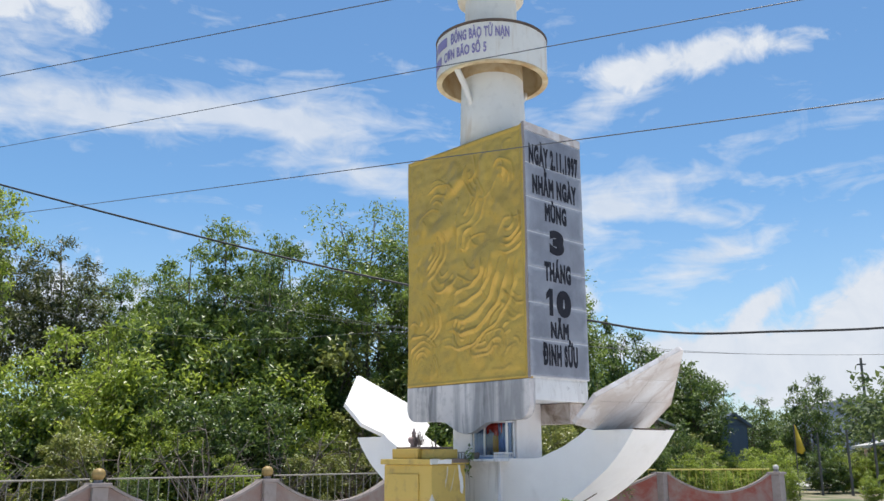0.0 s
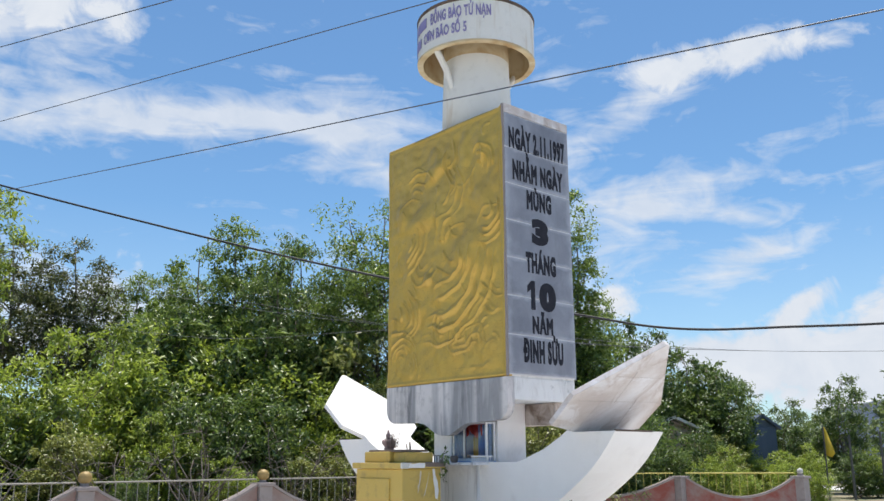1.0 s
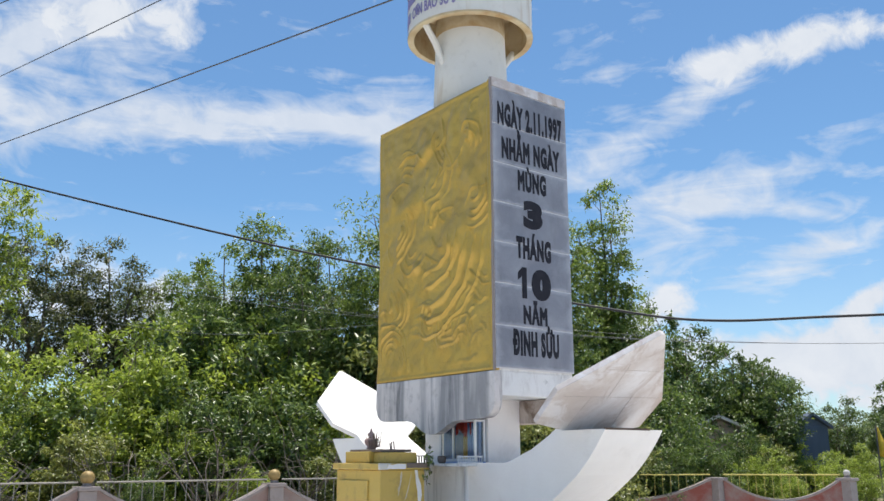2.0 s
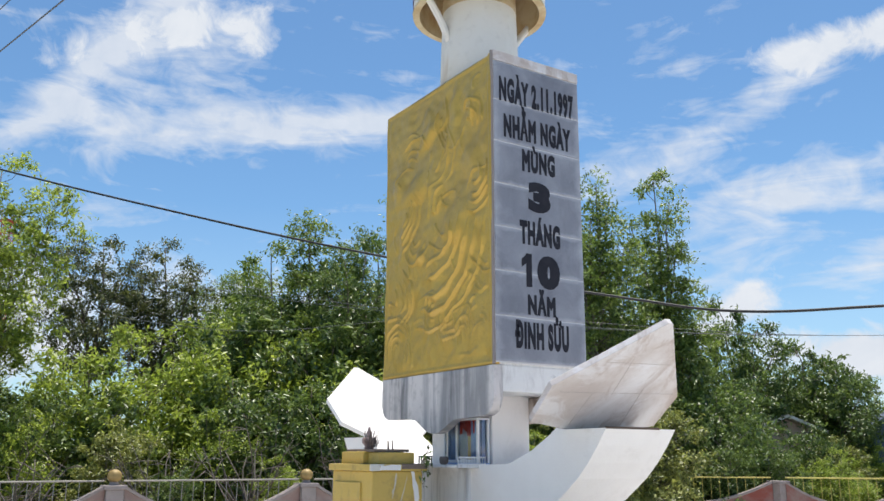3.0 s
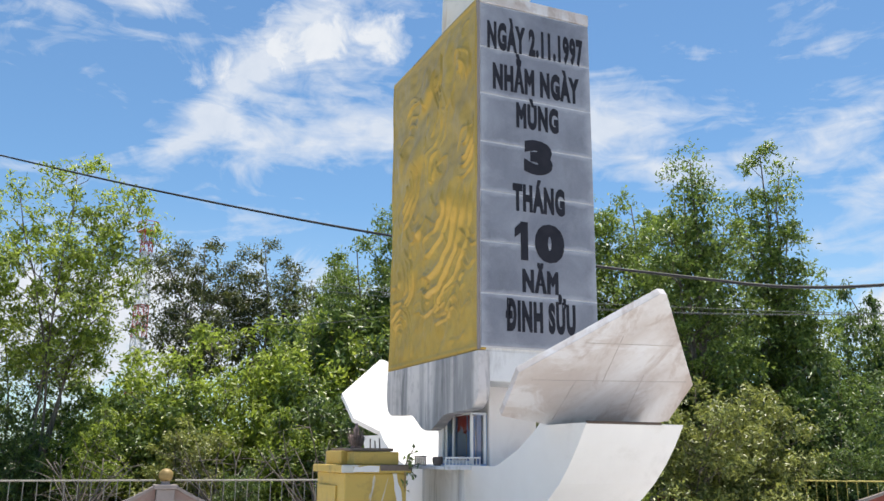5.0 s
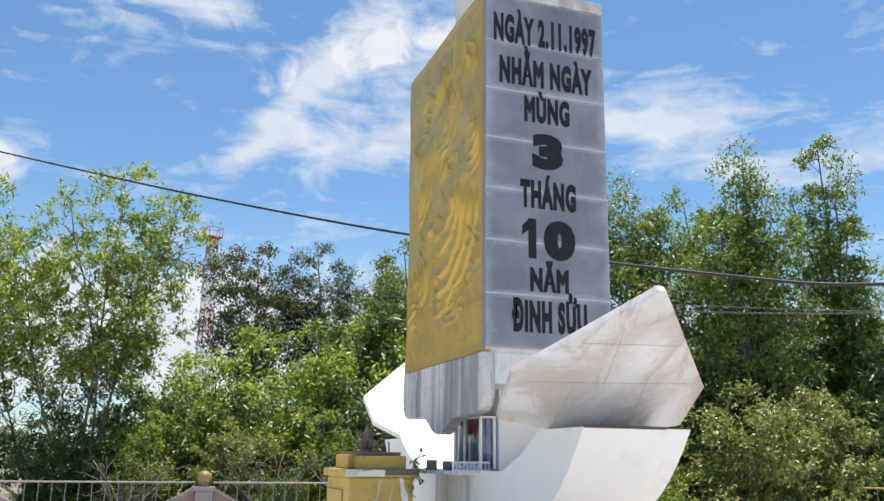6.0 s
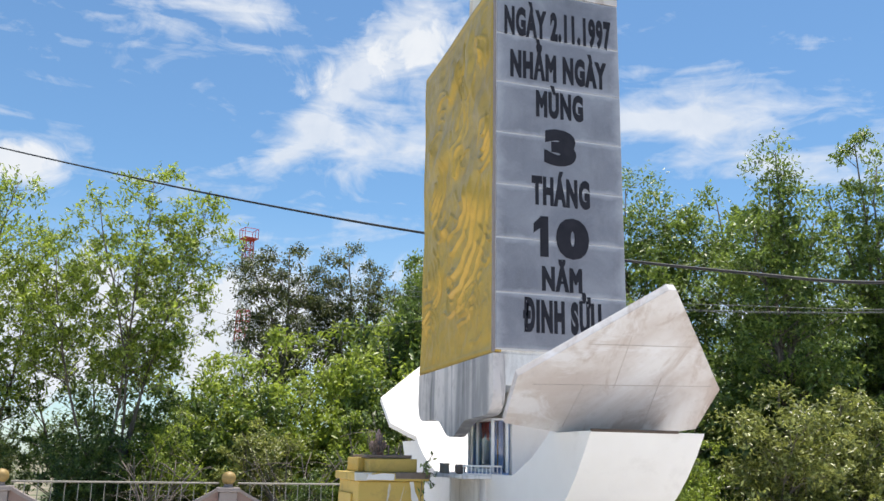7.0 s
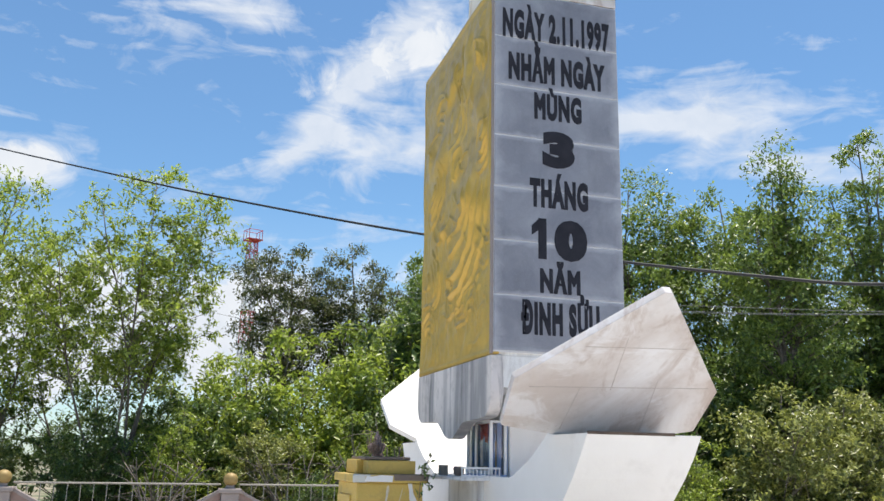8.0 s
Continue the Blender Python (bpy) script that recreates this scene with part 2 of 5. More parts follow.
def ochre_inside(k, co):
    return k.mix(k.ramp(k.noise(co, 2.5, 7, 0.6, 0.4), (0.4, 0.0), (0.7, 1.0)), (0.62, 0.52, 0.34), (0.42, 0.27, 0.12))


def red_wall(k, co):
    base = k.mix(k.noise(co, 2.0, 6), (0.20, 0.045, 0.032), (0.29, 0.085, 0.06))
    worn = k.ramp(k.noise(co, 1.4, 8, 0.65, 0.4), (0.40, 0.0), (0.60, 1.0))
    return k.mix(k.math("MULTIPLY", worn, 0.75), base, (0.27, 0.215, 0.19))


def brown_wall(k, co):
    base = k.mix(k.noise(co, 2.0, 6), (0.20, 0.12, 0.10), (0.30, 0.20, 0.17))
    worn = k.ramp(k.noise(co, 1.4, 8, 0.65, 0.4), (0.40, 0.0), (0.60, 1.0))
    return k.mix(k.math("MULTIPLY", worn, 0.8), base, (0.30, 0.26, 0.235))


def cement(k, co):
    base = k.mix(k.noise(co, 3, 7, 0.6), (0.22, 0.18, 0.165), (0.36, 0.31, 0.29))
    return k.mix(k.math("MULTIPLY", k.ramp(k.noise(co, 7, 6), (0.5, 0), (0.75, 1)), 0.5), base, (0.19, 0.15, 0.13))


def soil(k, co):
    base = k.mix(k.noise(co, 0.12, 8, 0.62), (0.20, 0.16, 0.11), (0.34, 0.29, 0.21))
    turf = k.ramp(k.noise(co, 0.35, 9, 0.65, 0.5), (0.44, 0.0), (0.60, 1.0))
    return k.mix(turf, base, (0.075, 0.11, 0.035))


def bark(k, co):
    return k.mix(k.ramp(k.noise(k.stretch(co, 6, 6, 0.8), 2.0, 7, 0.65), (0.35, 0), (0.7, 1)), (0.09, 0.07, 0.055), (0.26, 0.22, 0.18))


def foliage(name, dark, mid, light, gloss=0.45, through_light=0.35):
    m = bpy.data.materials.new(name)
    m.use_nodes = True
    k = Net(m.node_tree)
    b = m.node_tree.nodes["Principled BSDF"]
    isle = k.n("ShaderNodeNewGeometry").outputs["Random Per Island"]
    obr = k.n("ShaderNodeObjectInfo").outputs["Random"]
    co = k.n("ShaderNodeTexCoord").outputs["Object"]
    patch = k.noise(co, 0.9, 5, 0.6)
    mixf = k.math("ADD", k.math("MULTIPLY", isle, 0.60), k.math("MULTIPLY", patch, 0.40))
    col = k.ramp(mixf, (0.20, dark), (0.54, mid), (0.90, light))
    col = k.mix(k.math("MULTIPLY", obr, 0.12), col, light)
    k.put(b.inputs["Base Color"], col)
    b.inputs["Roughness"].default_value = gloss
    tr = k.n("ShaderNodeBsdfTranslucent")
    k.put(tr.inputs[0], k.mix(1.0, col, (1.15, 1.18, 0.85), "MULTIPLY"))
    ms = k.n("ShaderNodeMixShader")
    ms.inputs[0].default_value = through_light
    out = m.node_tree.nodes["Material Output"]
    m.node_tree.links.new(b.outputs[0], ms.inputs[1])
    m.node_tree.links.new(tr.outputs[0], ms.inputs[2])
    m.node_tree.links.new(ms.outputs[0], out.inputs[0])
    MATS[name] = m
    return m


material("white_plaster", plaster, 0.75, 0, 0.15, 30)
material("grimy_plaster", grimy, 0.85, 0, 0.25, 30)
material("dripped_plaster", dripped, 0.8, 0, 0.2, 30)
material("stained_plaster", stained, 0.75, 0, 0.18, 30)
material("weathered_plaster", weathered, 0.8, 0, 0.25, 25)
material("gilding", gilding, lambda k, co: k.ramp(k.noise(co, 6, 5), (0.3, 0.28), (0.7, 0.42)), 0.30, 0.2, 30)
material("altar_paint", altar_paint, 0.5, 0.0, 0.2, 30)
material("slate", slate, lambda k, co: k.ramp(k.noise(co, 5, 6), (0.3, 0.38), (0.7, 0.6)), 0, 0.05, 90)
material("seam_dirt", lambda k, co: k.mix(k.noise(co, 9, 6), (0.34, 0.28, 0.25), (0.62, 0.57, 0.54)), 0.9)
material("joint_mortar", lambda k, co: k.mix(k.noise(co, 6, 6), (0.50, 0.50, 0.53), (0.70, 0.70, 0.72)), 0.85)
material("black_letter", lambda k, co: k.mix(k.noise(co, 7, 6), (0.014, 0.014, 0.019), (0.042, 0.042, 0.053)), 0.85)
MATS["black_letter"].node_tree.nodes["Principled BSDF"].inputs["Specular IOR Level"].default_value = 0.15
material("violet_letter", lambda k, co: k.mix(k.noise(co, 7, 6), (0.16, 0.13, 0.34), (0.34, 0.30, 0.48)), 0.6)
material("cream_plaster", cream, 0.75, 0, 0.15, 30)
material("ochre_inside", ochre_inside, 0.8, 0, 0.1, 30)
# rust of the ring's upper rim; also the painted shadow line under the palms
material("rust_and_gap_shade", lambda k, co: k.mix(k.noise(co, 5, 7), (0.03, 0.025, 0.022), (0.20, 0.13, 0.09)), 0.8)
material("red_wall", red_wall, 0.8, 0, 0.2, 25)
material("brown_wall", brown_wall, 0.85, 0, 0.25, 25)
material("cement", cement, 0.85, 0, 0.3, 25)
material("rail_metal", lambda k, co: k.mix(k.noise(co, 8, 6), (0.20, 0.19, 0.17), (0.36, 0.33, 0.28)), 0.6, 0.3)
material("yellow_rail", lambda k, co: k.mix(k.noise(co, 8, 6), (0.42, 0.34, 0.07), (0.55, 0.46, 0.14)), 0.6)
material("brass_ball", lambda k, co: k.mix(k.noise(co, 9, 6), (0.20, 0.13, 0.045), (0.42, 0.29, 0.10)), 0.55, 0.1)
material("pale_knob", lambda k, co: k.mix(k.noise(co, 9, 6), (0.42, 0.39, 0.36), (0.60, 0.57, 0.53)), 0.8)
material("soil", soil, 0.95, 0, 0.5, 3)
material("pale_road", lambda k, co: k.mix(k.noise(co, 0.8, 8, 0.6), (0.52, 0.50, 0.475), (0.66, 0.64, 0.615)), 0.9, 0, 0.3, 8)
material("bark", bark, 0.9, 0, 0.5, 20)
material("dry_twig", lambda k, co: k.mix(k.noise(co, 5, 6), (0.10, 0.08, 0.065), (0.25, 0.21, 0.18)), 0.9)
material("cable_rubber", (0.012, 0.012, 0.013), 0.6)
material("wire_grey", (0.045, 0.05, 0.06), 0.5)
material("wire_pale", (0.15, 0.15, 0.15), 0.5)
material("white_alloy", lambda k, co: k.mix(k.noise(co, 9, 5), (0.66, 0.66, 0.67), (0.80, 0.80, 0.80)), 0.4, 0.1)
material("blue_lining", lambda k, co: k.mix(k.noise(co, 4, 6), (0.16, 0.27, 0.52), (0.34, 0.46, 0.68)), 0.7)
material("blue_cloth", lambda k, co: k.mix(k.noise(co, 5, 6), (0.10, 0.22, 0.58), (0.26, 0.42, 0.74)), 0.7)
material("red_cloth", lambda k, co: k.mix(k.noise(co, 9, 5), (0.38, 0.015, 0.015), (0.62, 0.05, 0.03)), 0.8)
material("rust_stained", lambda k, co: k.mix(k.ramp(k.noise(co, 4, 7, 0.65, 0.6), (0.38, 0), (0.62, 1)), (0.20, 0.145, 0.11), (0.52, 0.45, 0.40)), 0.85, 0, 0.25, 30)
material("terracotta", lambda k, co: k.mix(k.noise(co, 14, 6), (0.24, 0.15, 0.13), (0.46, 0.33, 0.30)), 0.7, 0, 0.3, 40)
material("clay_urn", lambda k, co: k.mix(k.noise(co, 14, 6), (0.10, 0.075, 0.06), (0.26, 0.19, 0.15)), 0.6, 0, 0.3, 40)
material("mast_red", lambda k, co: k.mix(k.noise(co, 1, 5), (0.50, 0.05, 0.05), (0.58, 0.10, 0.09)), 0.6)
material("mast_white", lambda k, co: k.mix(k.noise(co, 1, 5), (0.62, 0.60, 0.60), (0.75, 0.74, 0.74)), 0.6)
material("blue_sheet", lambda k, co: k.mix(k.noise(k.stretch(co, 3, 3, 0.3), 1, 6), (0.05, 0.075, 0.12), (0.09, 0.12, 0.175)), 0.7)
material("lilac_wall", lambda k, co: k.mix(k.noise(co, 0.7, 6), (0.30, 0.33, 0.46), (0.42, 0.44, 0.56)), 0.8)
material("tin_roof", lambda k, co: k.mix(k.noise(k.stretch(co, 4, 1, 1), 1, 6), (0.46, 0.45, 0.44), (0.66, 0.64, 0.62)), 0.5, 0.2)
material("brick_wall", lambda k, co: k.mix(k.noise(co, 2, 6), (0.34, 0.24, 0.20), (0.50, 0.40, 0.35)), 0.85)
material("dark_opening", (0.02, 0.02, 0.025), 0.4)
material("yellow_flag", lambda k, co: k.mix(k.noise(co, 2, 4), (0.62, 0.40, 0.03), (0.72, 0.50, 0.06)), 0.8)
material("pole_concrete", lambda k, co: k.mix(k.noise(co, 3, 6), (0.085, 0.08, 0.075), (0.17, 0.16, 0.15)), 0.85)
foliage("leaf_bright", (0.054, 0.09, 0.026), (0.178, 0.25, 0.056), (0.39, 0.47, 0.12), 0.36, 0.4)
foliage("leaf_deep", (0.036, 0.066, 0.025), (0.112, 0.172, 0.05), (0.27, 0.345, 0.1), 0.36, 0.4)
foliage("leaf_olive", (0.082, 0.1, 0.034), (0.24, 0.265, 0.076), (0.47, 0.475, 0.155), 0.36, 0.36)
foliage("leaf_dusky", (0.034, 0.045, 0.024), (0.105, 0.122, 0.05), (0.25, 0.265, 0.105), 0.36, 0.36)
foliage("leaf_lime", (0.094, 0.134, 0.026), (0.285, 0.36, 0.062), (0.53, 0.6, 0.135), 0.36, 0.48)
foliage("leaf_far", (0.060, 0.095, 0.042), (0.125, 0.170, 0.070), (0.21, 0.25, 0.105), 0.6, 0.4)

glass = bpy.data.materials.new("cabinet_glass")
glass.use_nodes = True
gb = glass.node_tree.nodes["Principled BSDF"]
gb.inputs["Transmission Weight"].default_value, gb.inputs["Roughness"].default_value, gb.inputs["IOR"].default_value = 1.0, 0.03, 1.45
MATS["cabinet_glass"] = glass


# ---------------------------------------------------------------- mesh helpers
def finish(name, data, mat, parent=None, label="", smooth=False):
    if isinstance(data, bmesh.types.BMesh):
        me = bpy.data.meshes.new(name)
        bmesh.ops.recalc_face_normals(data, faces=data.faces)
        data.to_mesh(me)
        data.free()
    else:
        me = data
    if mat:
        me.materials.clear()
        me.materials.append(MATS[mat])
    if smooth:
        me.polygons.foreach_set("use_smooth", [True] * len(me.polygons))
    ob = new(name, me)
    if parent:
        ob.parent = parent
    return tagged(ob, label)


def part(name, bm, mat, parent, label="", smooth=False):
    return finish(name, bm, mat, parent, label, smooth)


def thing(name, label, category, at=(0, 0, 0), turn=0.0, group="", kind=""):
    ob = new(name)
    ob.empty_display_size = 0.2
    ob.matrix_basis = pose(*at, 0, 0, turn)
    return tagged(ob, label, category, group, kind)


def block(x0, x1, y0, y1, z0, z1, bevel=0.012, bm=None):
    out = bm or bmesh.new()
    vs = [out.verts.new(p) for p in [(x0, y0, z0), (x1, y0, z0), (x1, y1, z0), (x0, y1, z0), (x0, y0, z1), (x1, y0, z1), (x1, y1, z1), (x0, y1, z1)]]
    fs = [out.faces.new([vs[i] for i in f]) for f in [(0, 3, 2, 1), (4, 5, 6, 7), (0, 1, 5, 4), (1, 2, 6, 5), (2, 3, 7, 6), (3, 0, 4, 7)]]
    if bevel:
        es = {e for f in fs for e in f.edges}
        bmesh.ops.bevel(out, geom=list(es), offset=bevel, segments=2, affect="EDGES", profile=0.6)
    return out


def prism(poly, place, depth0, depth1, bevel=0.0):
    """A polygon of (a, b), swept from depth0 to depth1; place(a, b, d) gives the point."""
    bm = bmesh.new()
    lo = [bm.verts.new(place(a, b, depth0)) for a, b in poly]
    hi = [bm.verts.new(place(a, b, depth1)) for a, b in poly]
    n = len(poly)
    bm.faces.new(lo)
    bm.faces.new(hi[::-1])
    for i in range(n):
        bm.faces.new([lo[i], lo[(i + 1) % n], hi[(i + 1) % n], hi[i]])
    if bevel:
        bmesh.ops.bevel(bm, geom=list(bm.edges), offset=bevel, segments=2, affect="EDGES", profile=0.6)
    return bm


def lathe(profile, seg=40, bm=None, at=(0, 0, 0), closed=False):
    out = bm or bmesh.new()
    rings = []
    for r, z in profile:
        rings.append([out.verts.new((at[0] + r * math.cos(2 * math.pi * i / seg), at[1] + r * math.sin(2 * math.pi * i / seg), at[2] + z)) for i in range(seg)])
    pairs = list(zip(rings, rings[1:])) + ([(rings[-1], rings[0])] if closed else [])
    for a, b in pairs:
        for i in range(seg):
            out.faces.new([a[i], a[(i + 1) % seg], b[(i + 1) % seg], b[i]])
    if not closed:
        out.faces.new(rings[0][::-1])
        out.faces.new(rings[-1])
    return out


def tube(points, radii, seg=8, bm=None):
    out = bm or bmesh.new()
    pts = [Vector([float(c) for c in p]) for p in points]
    if isinstance(radii, (int, float)):
        radii = [radii] * len(pts)
    rings = []
    for i, p in enumerate(pts):
        d = (pts[min(i + 1, len(pts) - 1)] - pts[max(i - 1, 0)]).normalized()
        side = d.cross(Vector((0.3, 0.2, 1) if abs(d.z) < 0.9 else (1, 0.2, 0))).normalized()
        up = d.cross(side)
        rings.append([out.verts.new(p + float(radii[i]) * (math.cos(2 * math.pi * j / seg) * side + math.sin(2 * math.pi * j / seg) * up)) for j in range(seg)])
    for a, b in zip(rings, rings[1:]):
        for j in range(seg):
            out.faces.new([a[j], a[(j + 1) % seg], b[(j + 1) % seg], b[j]])
    out.faces.new(rings[0][::-1])
    out.faces.new(rings[-1])
    return out


def glyphs(text, bold, gap=1.0):
    """The letters of some words in the built-in font, each a thin body in x and y with heavy strokes (z from 0 to 1), and the line's two ends."""
    cu = bpy.data.curves.new("words", "FONT")
    cu.body, cu.extrude, cu.resolution_u, cu.space_character = text, 0.3 * bold, 4, gap
    cu.bevel_depth, cu.bevel_resolution = bold, 1
    ob = bpy.data.objects.new("words", cu)
    scene.collection.objects.link(ob)
    me = bpy.data.meshes.new_from_object(ob)
    bpy.data.objects.remove(ob)
    src = bmesh.new()
    src.from_mesh(me)
    bmesh.ops.remove_doubles(src, verts=src.verts, dist=1e-6)
    low, top = min(v.co.z for v in src.verts), max(v.co.z for v in src.verts)
    left, heaps = set(src.verts), []
    while left:
        todo, isle = [left.pop()], []
        while todo:
            v = todo.pop()
            isle.append(v)
            for e in v.link_edges:
                w = e.other_vert(v)
                if w in left:
                    left.remove(w)
                    todo.append(w)
        xs = [v.co.x for v in isle]
        heaps.append([min(xs), max(xs), isle])
    heaps.sort(key=lambda h: h[0])
    letters = []
    for lo, hi, isle in heaps:
        if letters and lo < letters[-1][1] - 0.35 * (hi - lo):
            letters[-1][1] = max(hi, letters[-1][1])
            letters[-1][2] += isle
        else:
            letters.append([lo, hi, list(isle)])
    out = []
    for lo, hi, isle in letters:
        bm = bmesh.new()
        keep = set(isle)
        twin = {v: bm.verts.new((v.co.x, v.co.y, (v.co.z - low) / max(top - low, 1e-6))) for v in isle}
        for f in src.faces:
            if f.verts[0] in keep:
                bm.faces.new([twin[v] for v in f.verts])
        out.append(bm)
    src.free()
    return out, (letters[0][0], letters[-1][1])


CAP = 0.0
for sheet in glyphs("H", 0.001)[0]:
    CAP = max(v.co.y for v in sheet.verts)
    sheet.free()


def thicken(bm, normal_of, deep):
    """Gives a sheet of letters its depth."""
    res = bmesh.ops.extrude_face_region(bm, geom=list(bm.faces))
    for v in [g for g in res["geom"] if isinstance(g, bmesh.types.BMVert)]:
        v.co += normal_of(v.co) * deep


# ---------------------------------------------------------------- ground
def build_ground():
    bm = bmesh.new()
    n = 60
    size = 900.0
    grid = {}
    for i in range(n + 1):
        for j in range(n + 1):
            a, b = (2 * i / n - 1), (2 * j / n - 1)
            x, y = size * a * abs(a), size * b * abs(b)
            near = math.hypot(x, y)
            z = 0.06 * noise.noise((x * 0.15, y * 0.15, 0)) if near > 12 else 0.0
            grid[i, j] = bm.verts.new((x, y, z - 0.01))
    for i in range(n):
        for j in range(n):
            bm.faces.new([grid[i, j], grid[i + 1, j], grid[i + 1, j + 1], grid[i, j + 1]])
    ob = finish("ground", bm, "soil", smooth=True)
    tagged(ob, "bare brown soil with patches of short grass", "ground", kind="structure")
    yard = finish("yard", prism([(-8.6, -30), (40, -30), (40, 34), (4, 22), (-3.2, 15.2), (-5.7, 13.2), (-8.6, 9.3)], lambda a, b, d: (a, b, d), -0.3, 0.035), "pale_road")
    tagged(yard, "pale concrete yard round the monument", "paving", kind="structure")
    bm = block(-60, 60, -3.2, 3.2, -0.2, 0.07, 0.03)
    road = finish("road", bm, "pale_road")
    road.matrix_basis = pose(-6.0, 40.0, 0, 0, 0, 14)
    tagged(road, "pale dusty concrete road beyond the fence", "road", kind="structure")


build_ground()


# ---------------------------------------------------------------- monument
def relief_height(x, h, rng_arcs, blobs):
    z = np.zeros_like(x)
    for cx, cz, r, a0, a1, w, amp in rng_arcs:
        d = np.hypot(x - cx, h - cz)
        a = np.arctan2(h - cz, x - cx)
        mid, half = (a0 + a1) / 2, (a1 - a0) / 2
        off = np.abs((a - mid + np.pi) % (2 * np.pi) - np.pi)
        fade = np.clip((half - off) / (0.35 * half), 0, 1)
        fade = fade * fade * (3 - 2 * fade)
        ww = w * (0.45 + 0.55 * fade)
        ridge = np.exp(-((d - r) / ww) ** 2) * fade * amp
        z = np.maximum(z, ridge) + 0.35 * np.minimum(z, ridge)
    for cx, cz, rx, rz, tilt, amp in blobs:
        ca, sa = np.cos(tilt), np.sin(tilt)
        p = ((x - cx) * ca + (h - cz) * sa) / rx
        q = (-(x - cx) * sa + (h - cz) * ca) / rz
        z = z + amp * np.exp(-(p * p + q * q) ** 1.6)
    return z


def build_relief(parent):
    rnd = random.Random(11)
    arcs, blobs = [], []

    def family(cx, cz, r0, step, count, a0, a1, w, amp):
        for i in range(count):
            jit = rnd.uniform(-0.12, 0.12)
            arcs.append((cx + rnd.uniform(-0.02, 0.02), cz + rnd.uniform(-0.02, 0.02), r0 + step * i, radians(a0) + jit, radians(a1) + jit, 0.62 * w * rnd.uniform(0.75, 1.2), 0.62 * amp * rnd.uniform(0.6, 1.2)))

    # great sweeping waves at the foot
    family(-0.15, 1.80, 0.50, 0.19, 5, -100, 4, 0.044, 0.085)
    family(0.35, 0.62, 0.10, 0.09, 3, 150, 330, 0.026, 0.028)
    family(0.62, 0.35, 0.12, 0.10, 3, 20, 170, 0.026, 0.025)
    family(-0.02, 0.78, 0.05, 0.075, 3, 60, 290, 0.024, 0.06)
    family(-0.95, 0.42, 0.06, 0.08, 5, 10, 200, 0.024, 0.055)
    family(-0.70, 0.25, 0.06, 0.07, 3, -60, 90, 0.022, 0.045)
    family(-0.98, 1.05, 0.10, 0.11, 4, -80, 60, 0.028, 0.055)
    family(0.95, 0.55, 0.15, 0.12, 4, 100, 230, 0.026, 0.025)
    family(1.05, 1.25, 0.12, 0.12, 3, 160, 290, 0.028, 0.055)
    # folds in the middle
    family(0.80, 2.30, 0.16, 0.12, 4, -110, 30, 0.030, 0.06)
    family(-0.80, 2.05, 0.10, 0.10, 4, -100, 40, 0.028, 0.055)
    family(-0.35, 1.75, 0.12, 0.10, 3, 190, 330, 0.028, 0.05)
    family(0.20, 2.05, 0.14, 0.12, 3, 80, 200, 0.030, 0.04)
    family(-0.55, 2.75, 0.15, 0.12, 3, 20, 150, 0.030, 0.05)
    family(-0.05, 2.70, 0.20, 0.14, 3, -60, 50, 0.030, 0.045)
    family(0.35, 3.05, 0.12, 0.11, 3, 130, 260, 0.028, 0.05)
    family(0.75, 2.85, 0.10, 0.10, 3, -30, 120, 0.028, 0.05)
    for i in range(34):
        arcs.append((rnd.uniform(-1.1, 1.1), rnd.uniform(0.2, 3.35), rnd.uniform(0.08, 0.35), *(lambda a: (a, a + rnd.uniform(1.0, 2.4)))(rnd.uniform(-3.1, 3.1)), rnd.uniform(0.012, 0.022), rnd.uniform(0.012, 0.030)))
    # rounded masses above
    blobs += [(-0.85, 2.55, 0.16, 0.20, 0.2, 0.07), (-0.45, 2.38, 0.28, 0.16, 0.5, 0.055), (-0.18, 3.02, 0.24, 0.11, 0.5, 0.06), (0.48, 3.18, 0.10, 0.26, -0.2, 0.065),
              (0.82, 3.10, 0.13, 0.17, 0.3, 0.055), (0.80, 2.42, 0.17, 0.16, 0.0, 0.075), (0.45, 2.72, 0.16, 0.30, 0.3, 0.045), (0.05, 2.30, 0.20, 0.34, 0.0, 0.045),
              (-0.75, 1.75, 0.15, 0.32, -0.1, 0.055), (-0.30, 1.45, 0.10, 0.07, 0.3, 0.075), (0.40, 1.80, 0.30, 0.16, 0.4, 0.045), (-0.20, 3.25, 0.14, 0.12, 0.0, 0.04)]
    nx, nz = 230, 340
    xs = np.linspace(-1.245, 1.245, nx)
    hs = np.linspace(0.0, 3.64, nz)
    gx, gh = np.meshgrid(xs, hs)
    wx = gx + 0.040 * np.sin(gh * 5.7 + 1.6 * np.sin(gx * 4.3)) + 0.012 * np.sin(gh * 17 + gx * 6)
    wh = gh + 0.040 * np.sin(gx * 6.1 + 1.4 * np.sin(gh * 3.7)) + 0.012 * np.sin(gx * 19 - gh * 5)
    h = relief_height(wx, wh, arcs, blobs) * (0.72 + 0.28 * np.sin(gx * 2.7 + 1.3 * gh) * np.sin(gh * 3.4 - gx))
    edge = np.minimum(np.minimum(gx + 1.245, 1.245 - gx), np.minimum(gh, 3.64 - gh))
    h = h * np.clip((edge - 0.03) / 0.08, 0, 1) + 0.012 * np.clip(1 - np.abs(edge - 0.03) / 0.03, 0, 1) + 0.030 * np.clip((gx - 1.175) / 0.015, 0, 1)
